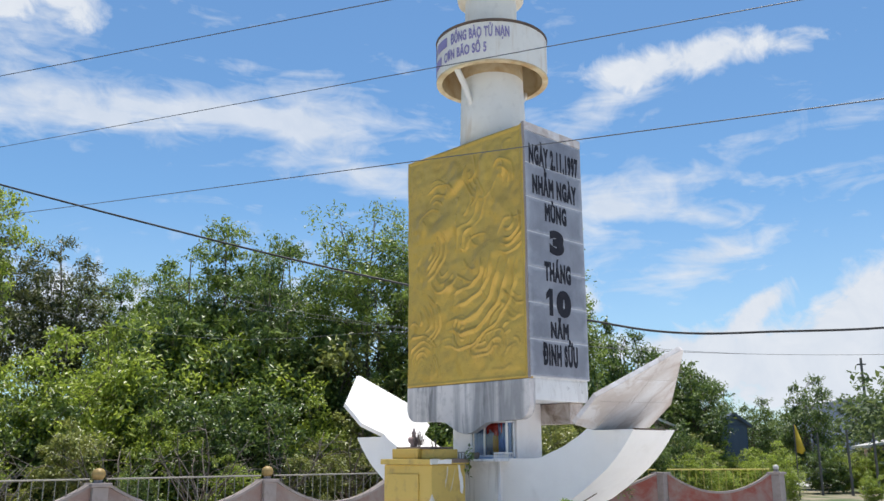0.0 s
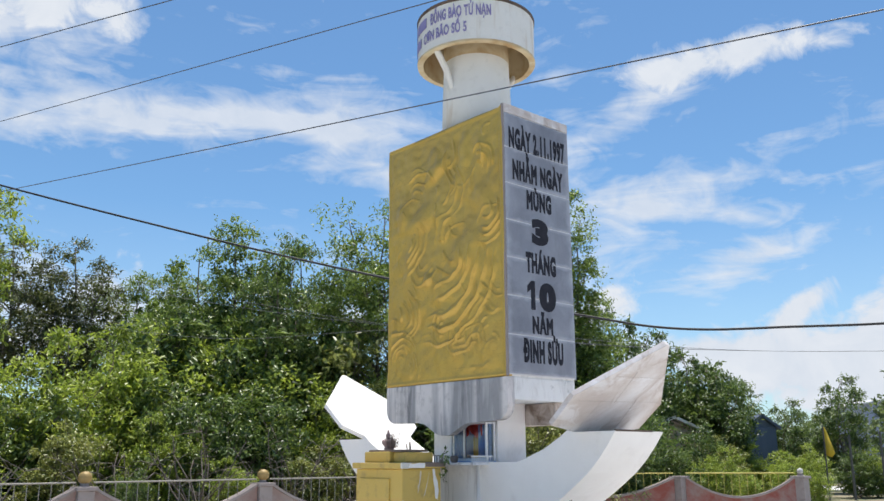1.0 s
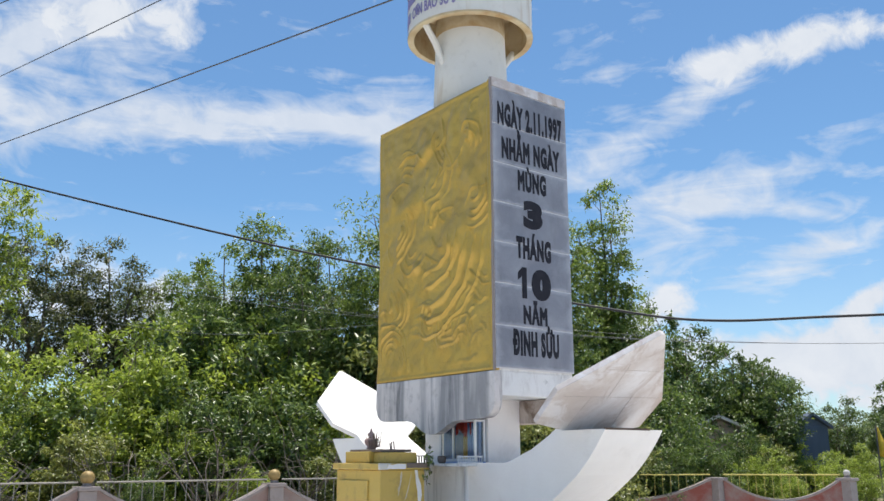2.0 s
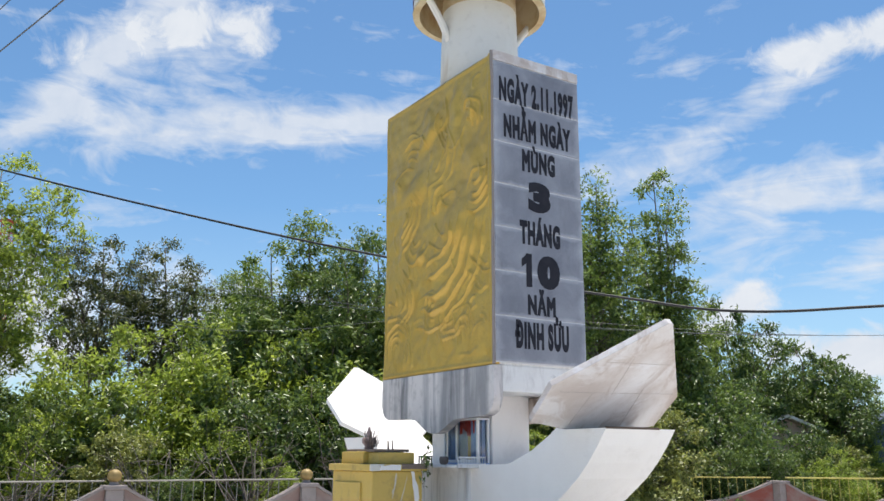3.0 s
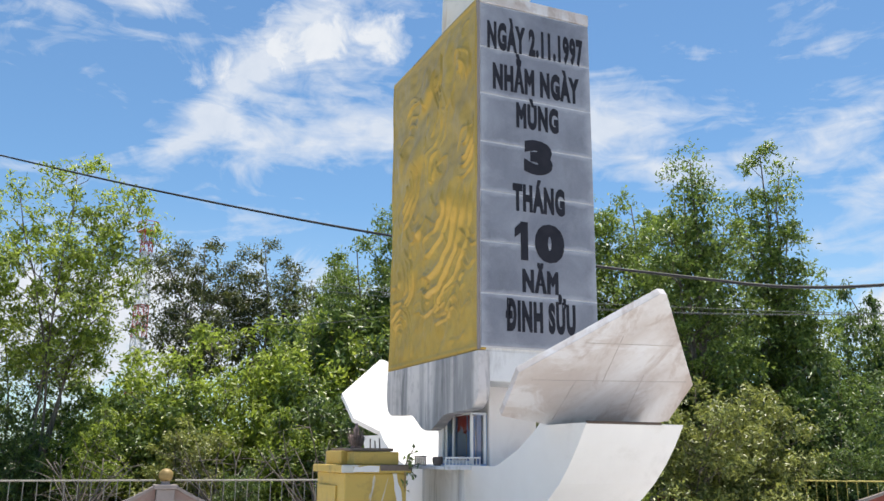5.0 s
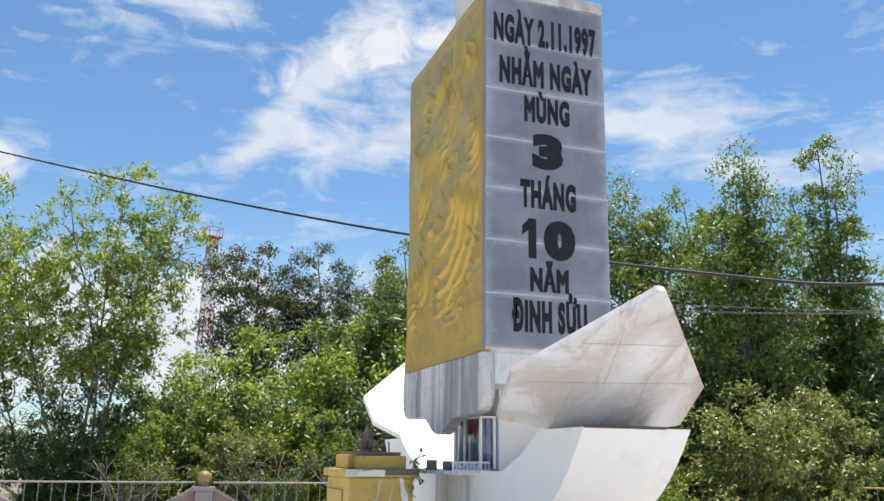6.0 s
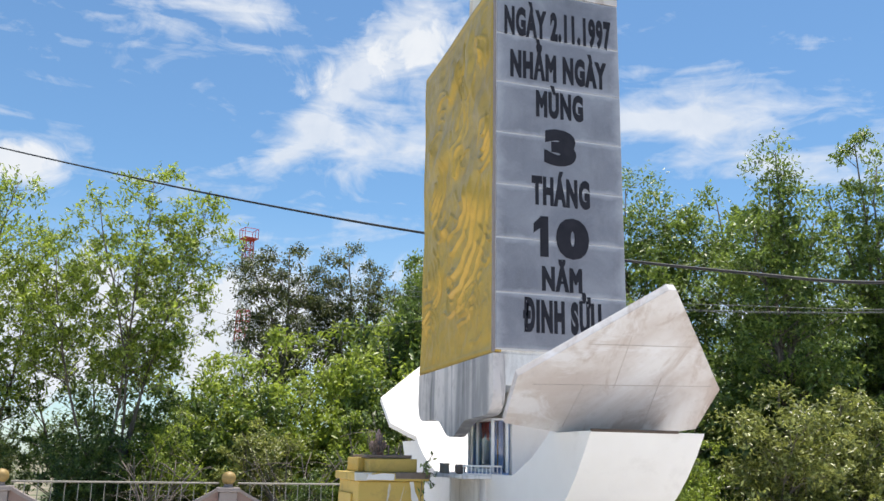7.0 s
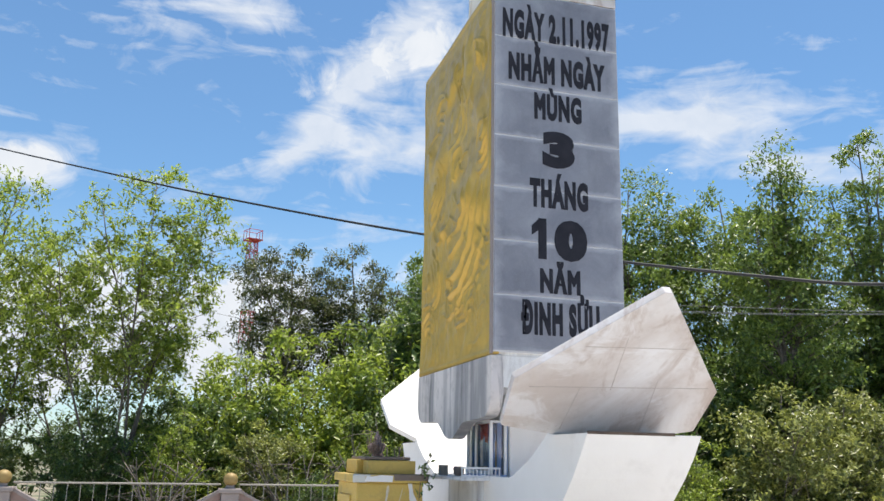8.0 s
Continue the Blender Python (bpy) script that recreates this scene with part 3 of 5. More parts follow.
    tool = np.array([noise.noise((x * 4.0, 0.3, z * 4.0)) * 0.016 + noise.noise((x * 9.0, 4.3, z * 9.0)) * 0.011 for x, z in zip(gx.ravel(), gh.ravel())]).reshape(gx.shape)
    h = h * 0.9 + tool * np.clip((edge - 0.05) / 0.08, 0, 1)
    wav = 0.008 * np.sin(gx * 3.1 + gh * 1.7) + 0.006 * np.sin(gh * 5.3 - gx * 2.0)
    front = -(0.640 + h * 1.05 + wav)
    zz = 2.63 + gh
    verts = np.stack([gx, front, zz], -1).reshape(-1, 3).tolist()
    back = np.stack([gx, np.full_like(gx, -0.585), zz], -1).reshape(-1, 3)
    rim = [j for j in range(nx)] + [i * nx + nx - 1 for i in range(1, nz)] + [(nz - 1) * nx + j for j in range(nx - 2, -1, -1)] + [i * nx for i in range(nz - 2, 0, -1)]
    base = len(verts)
    verts += [back[i].tolist() for i in rim]
    idx = np.arange(nx * nz).reshape(nz, nx)
    faces = np.stack([idx[:-1, :-1], idx[:-1, 1:], idx[1:, 1:], idx[1:, :-1]], -1).reshape(-1, 4).tolist()
    m = len(rim)
    for i in range(m):
        j = (i + 1) % m
        faces.append([rim[i], base + i, base + j, rim[j]])
    me = bpy.data.meshes.new("relief")
    me.from_pydata(verts, [], faces)
    me.update()
    part("gilded_relief", me, "gilding", parent, "gold-painted bas-relief of swirling waves and folds, worn", smooth=True)


def build_text_panel(parent):
    edges = [2.655 + 0.505 * i for i in range(7)] + [6.17]
    for z0, z1 in zip(edges, edges[1:]):
        part("stone_slab", block(1.225, 1.262, -0.64, 0.64, z0 + 0.008, z1 - 0.008, 0.005), "slate", parent)
    # mortar shows in the joints
    part("mortar_bed", block(1.20, 1.253, -0.645, 0.645, 2.65, 6.172, 0.0), "joint_mortar", parent, "pale mortar between the grey slabs")
    rows = [("NGÀY 2.11.1997", 5.68, 5.985, 0.565, 0.060), ("NHẰM NGÀY", 5.245, 5.53, 0.505, 0.066), ("MÙNG", 4.875, 5.145, 0.245, 0.066), ("3", 4.405, 4.765, 0.165, 0.085),
            ("THÁNG", 4.005, 4.285, 0.295, 0.066), ("10", 3.515, 3.90, 0.278, 0.085), ("NĂM", 3.20, 3.43, 0.20, 0.066), ("ĐINH SỬU", 2.815, 3.115, 0.385, 0.066)]
    for text, z0, z1, half, bold in rows:
        sheets, (a, b) = glyphs(text, bold, 1.16)
        for bm in sheets:
            for v in bm.verts:
                v.co = Vector((1.2625 + 0.004 * v.co.z, half * (2 * (v.co.x - a) / (b - a) - 1), z0 + (z1 - z0) * (v.co.y + bold) / (CAP + 2 * bold)))
            if text == "10" and bm is sheets[0]:
                lo, hi = min(v.co.y for v in bm.verts), max(v.co.y for v in bm.verts)
                for v in bm.verts:
                    v.co.y = lo + (hi - lo) * (0.44 + 0.56 * (v.co.y - lo) / (hi - lo))
                stem = lo + (hi - lo) * 0.46
                fore, rear = ([bm.verts.new((x, y, z)) for y, z in ((stem, z1 - 0.01), (lo, z1 - 0.075), (lo, z1 - 0.165), (stem, z1 - 0.115))] for x in (1.2665, 1.2625))
                bm.faces.new(fore)
                bm.faces.new(rear[::-1])
                for i in range(4):
                    bm.faces.new([fore[i], rear[i], rear[(i + 1) % 4], fore[(i + 1) % 4]])
            part("letter", bm, "black_letter", parent, "black raised letter of " + text)


def build_palm(parent, side):
    """The broad pointed plate at the end of one arm."""
    slope = radians(40)
    ca, sa = math.cos(slope), math.sin(slope)
    if side > 0:
        outline = [(0.0, -0.47), (0.08, -0.90), (0.57, -0.94), (1.46, -0.09), (1.46, -0.03), (0.53, 0.75), (0.08, 0.74), (0.0, 0.44)]
    else:
        outline = [(0.0, -0.47), (0.24, -0.74), (0.76, -0.78), (1.60, -0.04), (1.60, 0.03), (0.72, 0.76), (0.24, 0.74), (0.0, 0.46)]

    def place(s, w, d):
        return (side * (2.10 + s * ca - d * sa), w, 1.925 + s * sa + d * ca)

    part("palm_plate", prism(outline, place, 0.0, 0.065, 0.006), "stained_plaster" if side > 0 else "white_plaster", parent, "white plaster palm of the anchor with brown stains" if side > 0 else "clean white plaster palm of the anchor")
    fillet = [(1.74, 1.775), (1.96, 1.898), (2.00, 1.914), (2.09, 1.914), (2.13, 1.985), (2.05, 1.972), (1.90, 1.872)]
    part("fillet", prism(fillet, lambda a, b, d: (side * a, d, b), -0.455, 0.44), "white_plaster", parent)
    # seams of the formwork, a hair proud of the outer face
    for s0, w0, s1, w1 in ((0.05, 0.26, 0.62, 0.20), (0.50, -0.15, 1.02, -0.20), (0.50, -0.80, 0.56, 0.66), (0.06, -0.42, 0.52, -0.40), (0.92, -0.50, 0.95, 0.30)):
        bm = bmesh.new()
        n = 0.002
        d = Vector((s1 - s0, w1 - w0)).normalized()
        quad = [(s0 - d.y * n, w0 + d.x * n), (s1 - d.y * n, w1 + d.x * n), (s1 + d.y * n, w1 - d.x * n), (s0 + d.y * n, w0 - d.x * n)]
        part("seam", prism(quad, place, -0.003, 0.004), "seam_dirt", parent)


def build_monument():
    mon = thing("anchor_monument", "tall white anchor-shaped memorial with gilded relief and grey inscription", "monument")
    part("core", block(-1.225, 1.225, -0.60, 0.64, 2.40, 6.28, 0.012), "grimy_plaster", mon)
    part("cap_strip", block(1.20, 1.262, -0.648, 0.648, 6.178, 6.30, 0.006), "stained_plaster", mon, "stained white strip above the slabs")
    part("corner_strip", block(1.226, 1.258, -0.672, -0.645, 2.63, 6.29, 0.004), "cement", mon)
    build_relief(mon)
    build_text_panel(mon)
    part("beam", block(-1.20, 1.235, -0.585, 0.62, 2.34, 2.625, 0.012), "grimy_plaster", mon, "white block with dark mould under the inscription")
    # scalloped apron under the relief
    top, pts = 2.625, []
    pts += [(-1.235, top), (-1.235, 2.30)]
    pts += [(-1.235 + 0.19 * (1 - math.cos(a)), 2.30 - 0.19 * math.sin(a)) for a in np.linspace(0.2, math.pi / 2, 7)]
    pts += [(-0.50, 2.105)]
    curve = [(-0.50 + 0.48 * s, 2.105 - 0.185 * (3 * s * s - 2 * s ** 3)) for s in np.linspace(0.1, 1, 10)]
    pts += curve
    pts += [(0.06 + 0.46 * s, 1.92 + 0.15 * (3 * s * s - 2 * s ** 3)) for s in np.linspace(0, 1, 10)]
    pts += [(1.05, 2.09)]
    pts += [(1.05 + 0.19 * math.sin(a), 2.09 + 0.21 * (1 - math.cos(a))) for a in np.linspace(0.2, math.pi / 2, 7)]
    pts += [(1.24, top)]
    part("apron", prism([(float(a), float(b)) for a, b in pts], lambda a, b, d: (a, d, b), -0.66, -0.54, 0.012), "weathered_plaster", mon, "grey weathered apron with dark streaks and scalloped edge")
    # shank below the box
    part("shank", block(-0.655, 0.635, -0.25, 0.28, 1.55, 2.36, 0.012), "white_plaster", mon)
    part("back_beam", block(-0.60, 1.16, 0.29, 0.60, 2.05, 2.335, 0.012), "rust_stained", mon, "brown rust-stained beam under the block")
    # crescent arms
    outer = [(2.72, 1.92), (2.60, 1.76), (2.46, 1.60), (2.30, 1.45), (2.12, 1.32), (1.93, 1.19), (1.70, 1.05), (1.42, 0.93), (1.10, 0.83), (0.70, 0.76), (0.30, 0.72)]
    inner = [(0.66, 1.575), (1.16, 1.575), (1.26, 1.59), (1.62, 1.725), (1.96, 1.90), (2.00, 1.92)]
    poly = [(-a, b) for a, b in inner[::-1]] + inner + outer + [(-a, b) for a, b in outer[::-1]]
    part("anchor_crescent", prism(poly, lambda a, b, d: (a, d, b), -0.46, 0.46, 0.008), "white_plaster", mon, "white curved anchor arms with hairline seams")
    for side in (1, -1):
        x0, x1 = sorted((side * 2.700, side * 2.722))
        # thin dark strip that paints the shadow gap between crescent and palm
        part("drip_edge", block(x0, x1, -0.455, 0.24, 1.912, 1.934, 0.003), "rust_and_gap_shade", mon, "dark, slightly rusty strip standing in for the shadow gap under the palm")
    part("ledge", block(-0.42, 0.665, -0.74, -0.20, 1.535, 1.569, 0.006), "dripped_plaster", mon)
    part("plinth", block(-0.45, 0.50, -0.52, 0.60, 0.25, 1.533, 0.012), "dripped_plaster", mon, "white plinth with dark drip stains")
    part("foot", block(-1.25, 1.25, -0.95, 0.95, -0.2, 0.25, 0.02), "cement", mon)
    for side in (1, -1):
        build_palm(mon, side)
    # round shank above the box, with its collar
    CX, CY = 0.03, 0.03
    part("column", lathe([(0.53, 6.27), (0.515, 6.9), (0.495, 7.5), (0.47, 8.18)], 48, at=(CX, CY, 0)), "cream_plaster", mon, "round cream shank with faint stains", smooth=True)
    part("upper_shank", lathe([(0.43, 8.12), (0.42, 8.9), (0.54, 8.92), (0.56, 9.04), (0.42, 9.06), (0.40, 10.3), (0.28, 10.4)], 40, at=(CX, CY, 0)), "cream_plaster", mon)
    ring = part("collar_ring", lathe([(0.89, 7.48), (0.895, 8.13), (0.83, 8.15), (0.825, 7.48)], 72, at=(CX, CY, 0), closed=True), "cream_plaster", mon, "wide cream collar ring with violet lettering", smooth=False)
    part("ring_lining", lathe([(0.823, 7.495), (0.823, 8.12), (0.812, 8.12), (0.812, 7.495)], 60, at=(CX, CY, 0), closed=True), "ochre_inside", ring, "ochre stained inside of the ring")
    part("ring_deck", lathe([(0.81, 8.07), (0.81, 8.12), (0.46, 8.12), (0.46, 8.07)], 48, at=(CX, CY, 0), closed=True), "ochre_inside", ring)
    part("ring_rim", lathe([(0.905, 8.115), (0.91, 8.16), (0.85, 8.17), (0.85, 8.12)], 72, at=(CX, CY, 0), closed=True), "rust_and_gap_shade", ring, "dark rusted upper rim")
    part("lower_rim", lathe([(0.899, 7.462), (0.903, 7.49), (0.81, 7.49), (0.81, 7.462)], 72, at=(CX, CY, 0), closed=True), "ochre_inside", ring)
    part("stain_band", lathe([(0.503, 7.46), (0.476, 8.07), (0.470, 8.07), (0.497, 7.46)], 48, at=(CX, CY, 0), closed=True), "ochre_inside", ring, "ochre rust wash under the ring")
    for deg in (-90, 90):
        c, s = math.cos(radians(deg)), math.sin(radians(deg))
        part("bracket", tube([(CX + 0.49 * c, CY + 0.49 * s, 6.98), (CX + 0.62 * c, CY + 0.62 * s, 7.24), (CX + 0.83 * c, CY + 0.83 * s, 7.53)], [0.045, 0.05, 0.05], 8), "cream_plaster", ring)
    for text, z0, z1, a0, a1 in (("ĐỒNG BÀO TỬ NẠN", 7.87, 8.03, -92, -29), ("CƠN BÃO SỐ 5", 7.62, 7.77, -103, -52)):
        sheets, (a, b) = glyphs(text, 0.035, 1.08)
        for bm in sheets:
            for v in bm.verts:
                t = radians(a0 + (a1 - a0) * (v.co.x - a) / (b - a))
                q = 0.8985 + 0.005 * v.co.z
                v.co = Vector((CX + q * math.cos(t), CY + q * math.sin(t), z0 + (z1 - z0) * v.co.y / CAP))
            part("letter", bm, "violet_letter", ring, "faded violet letter of " + text)
    # words that cannot be read, as bars
    for z0, z1, a0, a1 in ((7.87, 8.03, -119, -98), (7.87, 8.03, -146, -124), (7.62, 7.77, -130, -109), (7.62, 7.77, -152, -135)):
        bm = bmesh.new()
        n = 8
        lo, hi = [], []
        for i in range(n + 1):
            t = radians(a0 + (a1 - a0) * i / n)
            lo.append(bm.verts.new((CX + 0.899 * math.cos(t), CY + 0.899 * math.sin(t), z0)))
            hi.append(bm.verts.new((CX + 0.899 * math.cos(t), CY + 0.899 * math.sin(t), z1)))
        for i in range(n):
            bm.faces.new([lo[i], lo[i + 1], hi[i + 1], hi[i]])
        thicken(bm, lambda p: Vector((p.x, p.y, 0)).normalized(), 0.005)
        part("worn_lettering", bm, "violet_letter", ring)
    # glass shrine cabinet
    cab = thing("shrine_cabinet", "small glass shrine cabinet with white frame and blue lining", "shrine")
    x0, x1, y0, y1, z0, z1 = -0.10, 0.61, -0.44, -0.256, 1.572, 2.085
    part("lining", block(x0 + 0.02, x1 - 0.02, y1 - 0.012, y1, z0 + 0.02, z1 - 0.02, 0), "blue_lining", cab, "blue cloth lining")
    part("floor_board", block(x0, x1, y0, y1 - 0.014, z0, z0 + 0.018, 0.003), "blue_lining", cab)
    part("top_board", block(x0, x1, y0, y1 - 0.014, z1 - 0.02, z1, 0.003), "white_alloy", cab)
    for x, y in ((x0, y0), (x1 - 0.028, y0), (x1 - 0.028, y1 - 0.044), (x0 + 0.26, y0)):
        part("frame_post", block(x, x + 0.028, y, y + 0.028, z0 + 0.02, z1 - 0.022, 0.004), "white_alloy", cab)
    part("frame_rail", block(x0 + 0.03, x1 - 0.03, y0, y0 + 0.025, z0 + 0.02, z0 + 0.05, 0.004), "white_alloy", cab)
    pane = part("pane", block(x0 + 0.03, x1 - 0.03, y0 + 0.012, y0 + 0.016, z0 + 0.055, z1 - 0.03, 0), "cabinet_glass", cab)
    pane.visible_shadow = False
    pane = part("pane", block(x1 - 0.016, x1 - 0.012, y0 + 0.032, y1 - 0.05, z0 + 0.03, z1 - 0.03, 0), "cabinet_glass", cab)
    pane.visible_shadow = False
    def curtain(xa, xb, y, folds, tone):
        bm = bmesh.new()
        prev = None
        for i in range(33):
            s = i / 32
            cur = tuple(bm.verts.new((xa + (xb - xa) * s, y + 0.010 * math.sin(s * folds), zz)) for zz in (z0 + 0.03, z1 - 0.03))
            if prev:
                bm.faces.new([prev[0], cur[0], cur[1], prev[1]])
            prev = cur
        thicken(bm, lambda p: Vector((0, 1, 0)), 0.005)
        part("curtain", bm, tone, cab, "blue cloth curtain", smooth=True)

    curtain(x0 + 0.04, x0 + 0.27, y0 + 0.045, 26, "blue_cloth")
    curtain(x1 - 0.20, x1 - 0.035, y0 + 0.05, 20, "blue_cloth")
    part("side_board", block(x1 - 0.045, x1 - 0.030, y0 + 0.08, y1 - 0.06, z0 + 0.02, z1 - 0.022, 0.002), "blue_cloth", cab)
    # red drape under the top, hanging in folds
    bm = bmesh.new()
    prev = None
    for i in range(41):
        s = i / 40
        x = x0 + 0.06 + 0.56 * s
        y = y0 + 0.055 + 0.014 * math.sin(s * 34)
        low = z1 - 0.07 - 0.13 * abs(math.sin(s * 6.2)) ** 0.6
        cur = (bm.verts.new((x, y, z1 - 0.022)), bm.verts.new((x, y + 0.004, low)))
        if prev:
            bm.faces.new([prev[0], cur[0], cur[1], prev[1]])
        prev = cur
    thicken(bm, lambda p: Vector((0, 1, 0)), 0.006)
    part("drape", bm, "red_cloth", cab, "red cloth drape", smooth=True)
    part("tablet", block(0.22, 0.40, -0.31, -0.285, 1.62, 1.90, 0.01), "gilding", cab, "small gilded tablet")
    part("bowl", lathe([(0.03, 0), (0.055, 0.03), (0.06, 0.075), (0.05, 0.075), (0.02, 0.02)], 16, at=(0.12, -0.34, 1.592)), "white_alloy", cab)
    # low white balustrade on the plinth
    bal = thing("low_balustrade", "small white metal balustrade beside the shrine", "railing")
    part("top_rail", block(0.618, 0.648, -0.725, -0.35, 1.640, 1.657, 0.004), "white_alloy", bal)
    part("base_rail", block(0.618, 0.648, -0.725, -0.35, 1.570, 1.584, 0.004), "white_alloy", bal)
    for i in range(11):
        y = -0.722 + 0.0363 * i
        part("baluster", block(0.628, 0.638, y, y + 0.008, 1.584, 1.640, 0), "white_alloy", bal)
    bal2 = thing("low_balustrade", "low grey metal railing on the plinth", "railing")
    part("top_rail", block(-0.28, 0.02, -0.68, -0.66, 1.655, 1.668, 0.003), "rail_metal", bal2)
    for i in range(6):
        x = -0.28 + 0.055 * i
        part("baluster", block(x, x + 0.014, -0.677, -0.663, 1.568, 1.655, 0), "rail_metal", bal2)
    pot = thing("incense_pot", "small grey incense pot on the plinth", "incense pot", (0.16, -0.60, 1.569))
    part("bowl", lathe([(0.03, 0), (0.05, 0.02), (0.055, 0.07), (0.045, 0.09), (0.035, 0.085)], 16), "clay_urn", pot, smooth=True)


build_monument()


def build_altar():
    alt = thing("offering_altar", "yellow painted masonry altar with peeling patches", "altar")
    part("body", block(-0.60, 0.36, -1.635, -1.01, 0, 1.50, 0.015), "altar_paint", alt)
    part("front_panel", block(-0.52, 0.12, -1.655, -1.636, 0.35, 1.38, 0.006), "altar_paint", alt)
    part("top_slab", block(-0.64, 0.40, -1.675, -0.97, 1.502, 1.575, 0.012), "altar_paint", alt)
    part("upper_tier", block(-0.50, 0.03, -1.58, -1.06, 1.576, 1.71, 0.012), "altar_paint", alt)
    part("upper_tier", block(0.036, 0.27, -1.52, -1.06, 1.576, 1.70, 0.012), "altar_paint", alt)
    part("tier_lid", block(-0.46, 0.22, -1.54, -1.10, 1.705, 1.735, 0.008), "clay_urn", alt, "sooty brown top")
    part("slab_edge", block(0.14, 0.404, -1.30, -0.966, 1.520, 1.579, 0.012), "clay_urn", alt, "scorched brown corner of the slab")
    bare = [(-1.155, 1.498), (-1.115, 1.498), (-1.10, 1.41), (-1.065, 1.34), (-1.05, 1.22), (-1.07, 1.12), (-1.105, 1.14), (-1.115, 1.27), (-1.135, 1.35), (-1.14, 1.43)]
    part("peeled_patch", prism(bare, lambda a, b, d: (d, a, b), 0.355, 0.3625), "white_plaster", alt, "bare white patch where the paint has peeled")
    bare = [(-1.57, 1.512), (-1.31, 1.510), (-1.305, 1.566), (-1.42, 1.570), (-1.50, 1.556), (-1.55, 1.560)]
    part("peeled_patch", prism(bare, lambda a, b, d: (d, a, b), 0.39, 0.4025), "white_plaster", alt, "bare white patch where the paint has peeled")
    urn = thing("incense_urn", "dusty pinkish clay incense urn on the altar", "urn", (-0.36, -1.30, 1.735))
    urn.matrix_basis = pose(-0.36, -1.30, 1.735) @ Matrix.Diagonal((0.85, 0.85, 0.85, 1))
    part("bowl", lathe([(0.05, 0), (0.07, 0.015), (0.055, 0.04), (0.095, 0.09), (0.10, 0.13), (0.085, 0.16), (0.07, 0.15)], 24), "terracotta", urn, smooth=True)
    part("finial", lathe([(0.045, 0.15), (0.03, 0.19), (0.042, 0.22), (0.02, 0.26), (0.012, 0.30)], 16), "terracotta", urn, smooth=True)
    bm = bmesh.new()
    rj = random.Random(3)
    for i in range(46):
        a, q = rj.uniform(0, 6.28), rj.uniform(0.01, 0.075)
        x, y = q * math.cos(a), q * math.sin(a)
        tube([(x, y, 0.14), (x * 1.5 + rj.uniform(-0.01, 0.01), y * 1.5, 0.14 + rj.uniform(0.07, 0.19))], 0.0035, 4, bm)
    sticks = finish("joss_sticks", bm, "clay_urn")
    sticks.matrix_basis = pose(-0.20, -1.34, 1.62)
    tagged(sticks, "bundle of burnt brown joss sticks on the altar", "incense")
    rnd = random.Random(8)
    for i in range(5):
        x, y = rnd.uniform(-0.2, 0.25), rnd.uniform(-1.45, -1.12)
        st = finish("incense_stub", tube([(x, y, 1.733), (x + rnd.uniform(-0.02, 0.02), y, 1.80 + rnd.uniform(0, 0.05))], 0.008, 6), "clay_urn")
        tagged(st, "burnt dark incense stub standing on the altar", "incense", "incense stubs on the altar")


build_altar()


# ---------------------------------------------------------------- plants
def leaf_mesh(name, centres, way, face, rng, length, width, mat):
    """Leaves as folded blades of two triangles each: centre, the way each one points and the way it faces."""
    n = len(centres)
    d = way / (np.linalg.norm(way, axis=1)[:, None] + 1e-9)
    s = np.cross(d, face)
    s /= np.linalg.norm(s, axis=1)[:, None] + 1e-9
    nrm = np.cross(s, d)
    ln = length * rng.uniform(0.65, 1.25, size=(n, 1))
    wd = width * rng.uniform(0.7, 1.2, size=(n, 1))
    base = centres - d * ln * 0.5
    tip = centres + d * ln * 0.5 - nrm * ln * 0.10
    left = centres + s * wd * 0.5 + nrm * wd * 0.16
    right = centres - s * wd * 0.5 + nrm * wd * 0.16
    co = np.stack([base, right, tip, left], 1).reshape(-1, 3)
    idx = np.arange(n)[:, None] * 4
    tris = np.concatenate([np.concatenate([idx, idx + 1, idx + 2], 1), np.concatenate([idx, idx + 2, idx + 3], 1)], 1).reshape(-1)
    me = bpy.data.meshes.new(name)
    me.vertices.add(4 * n)
    me.vertices.foreach_set("co", co.ravel().astype(np.float32))
    me.loops.add(len(tris))
    me.loops.foreach_set("vertex_index", tris.astype(np.int32))
    me.polygons.add(2 * n)
    me.polygons.foreach_set("loop_start", np.arange(0, 6 * n, 3, dtype=np.int32))
    me.polygons.foreach_set("loop_total", np.full(2 * n, 3, dtype=np.int32))
    me.update(calc_edges=True)
    me.validate()
    me.materials.append(MATS[mat])
    return me


def leaf_clump(rng, at, size, sprays, leaves, flat, droop=0.2):
    """Sprays of leaves fanning out of one bough's end: centres, ways and faces."""
    u = rng.normal(size=(sprays, 3)) + np.array([0, 0, 0.55])
    u /= np.linalg.norm(u, axis=1)[:, None]
    reach = size * rng.uniform(0.65, 1.15, size=(sprays, 1))
    u3, r3 = np.repeat(u, leaves, 0), np.repeat(reach, leaves, 0)
    n = len(u3)
    along = rng.uniform(0.45, 1.05, size=(n, 1))
    pos = at + u3 * r3 * along * np.array([1, 1, flat]) + rng.normal(size=(n, 3)) * 0.12 * size
    way = u3 * 0.7 + rng.normal(size=(n, 3)) * 0.65 + np.array([0, 0, -droop])
    face = u3 * 0.60 + np.array([0, 0, 0.75]) + rng.normal(size=(n, 3)) * 0.34
    return pos, way, face


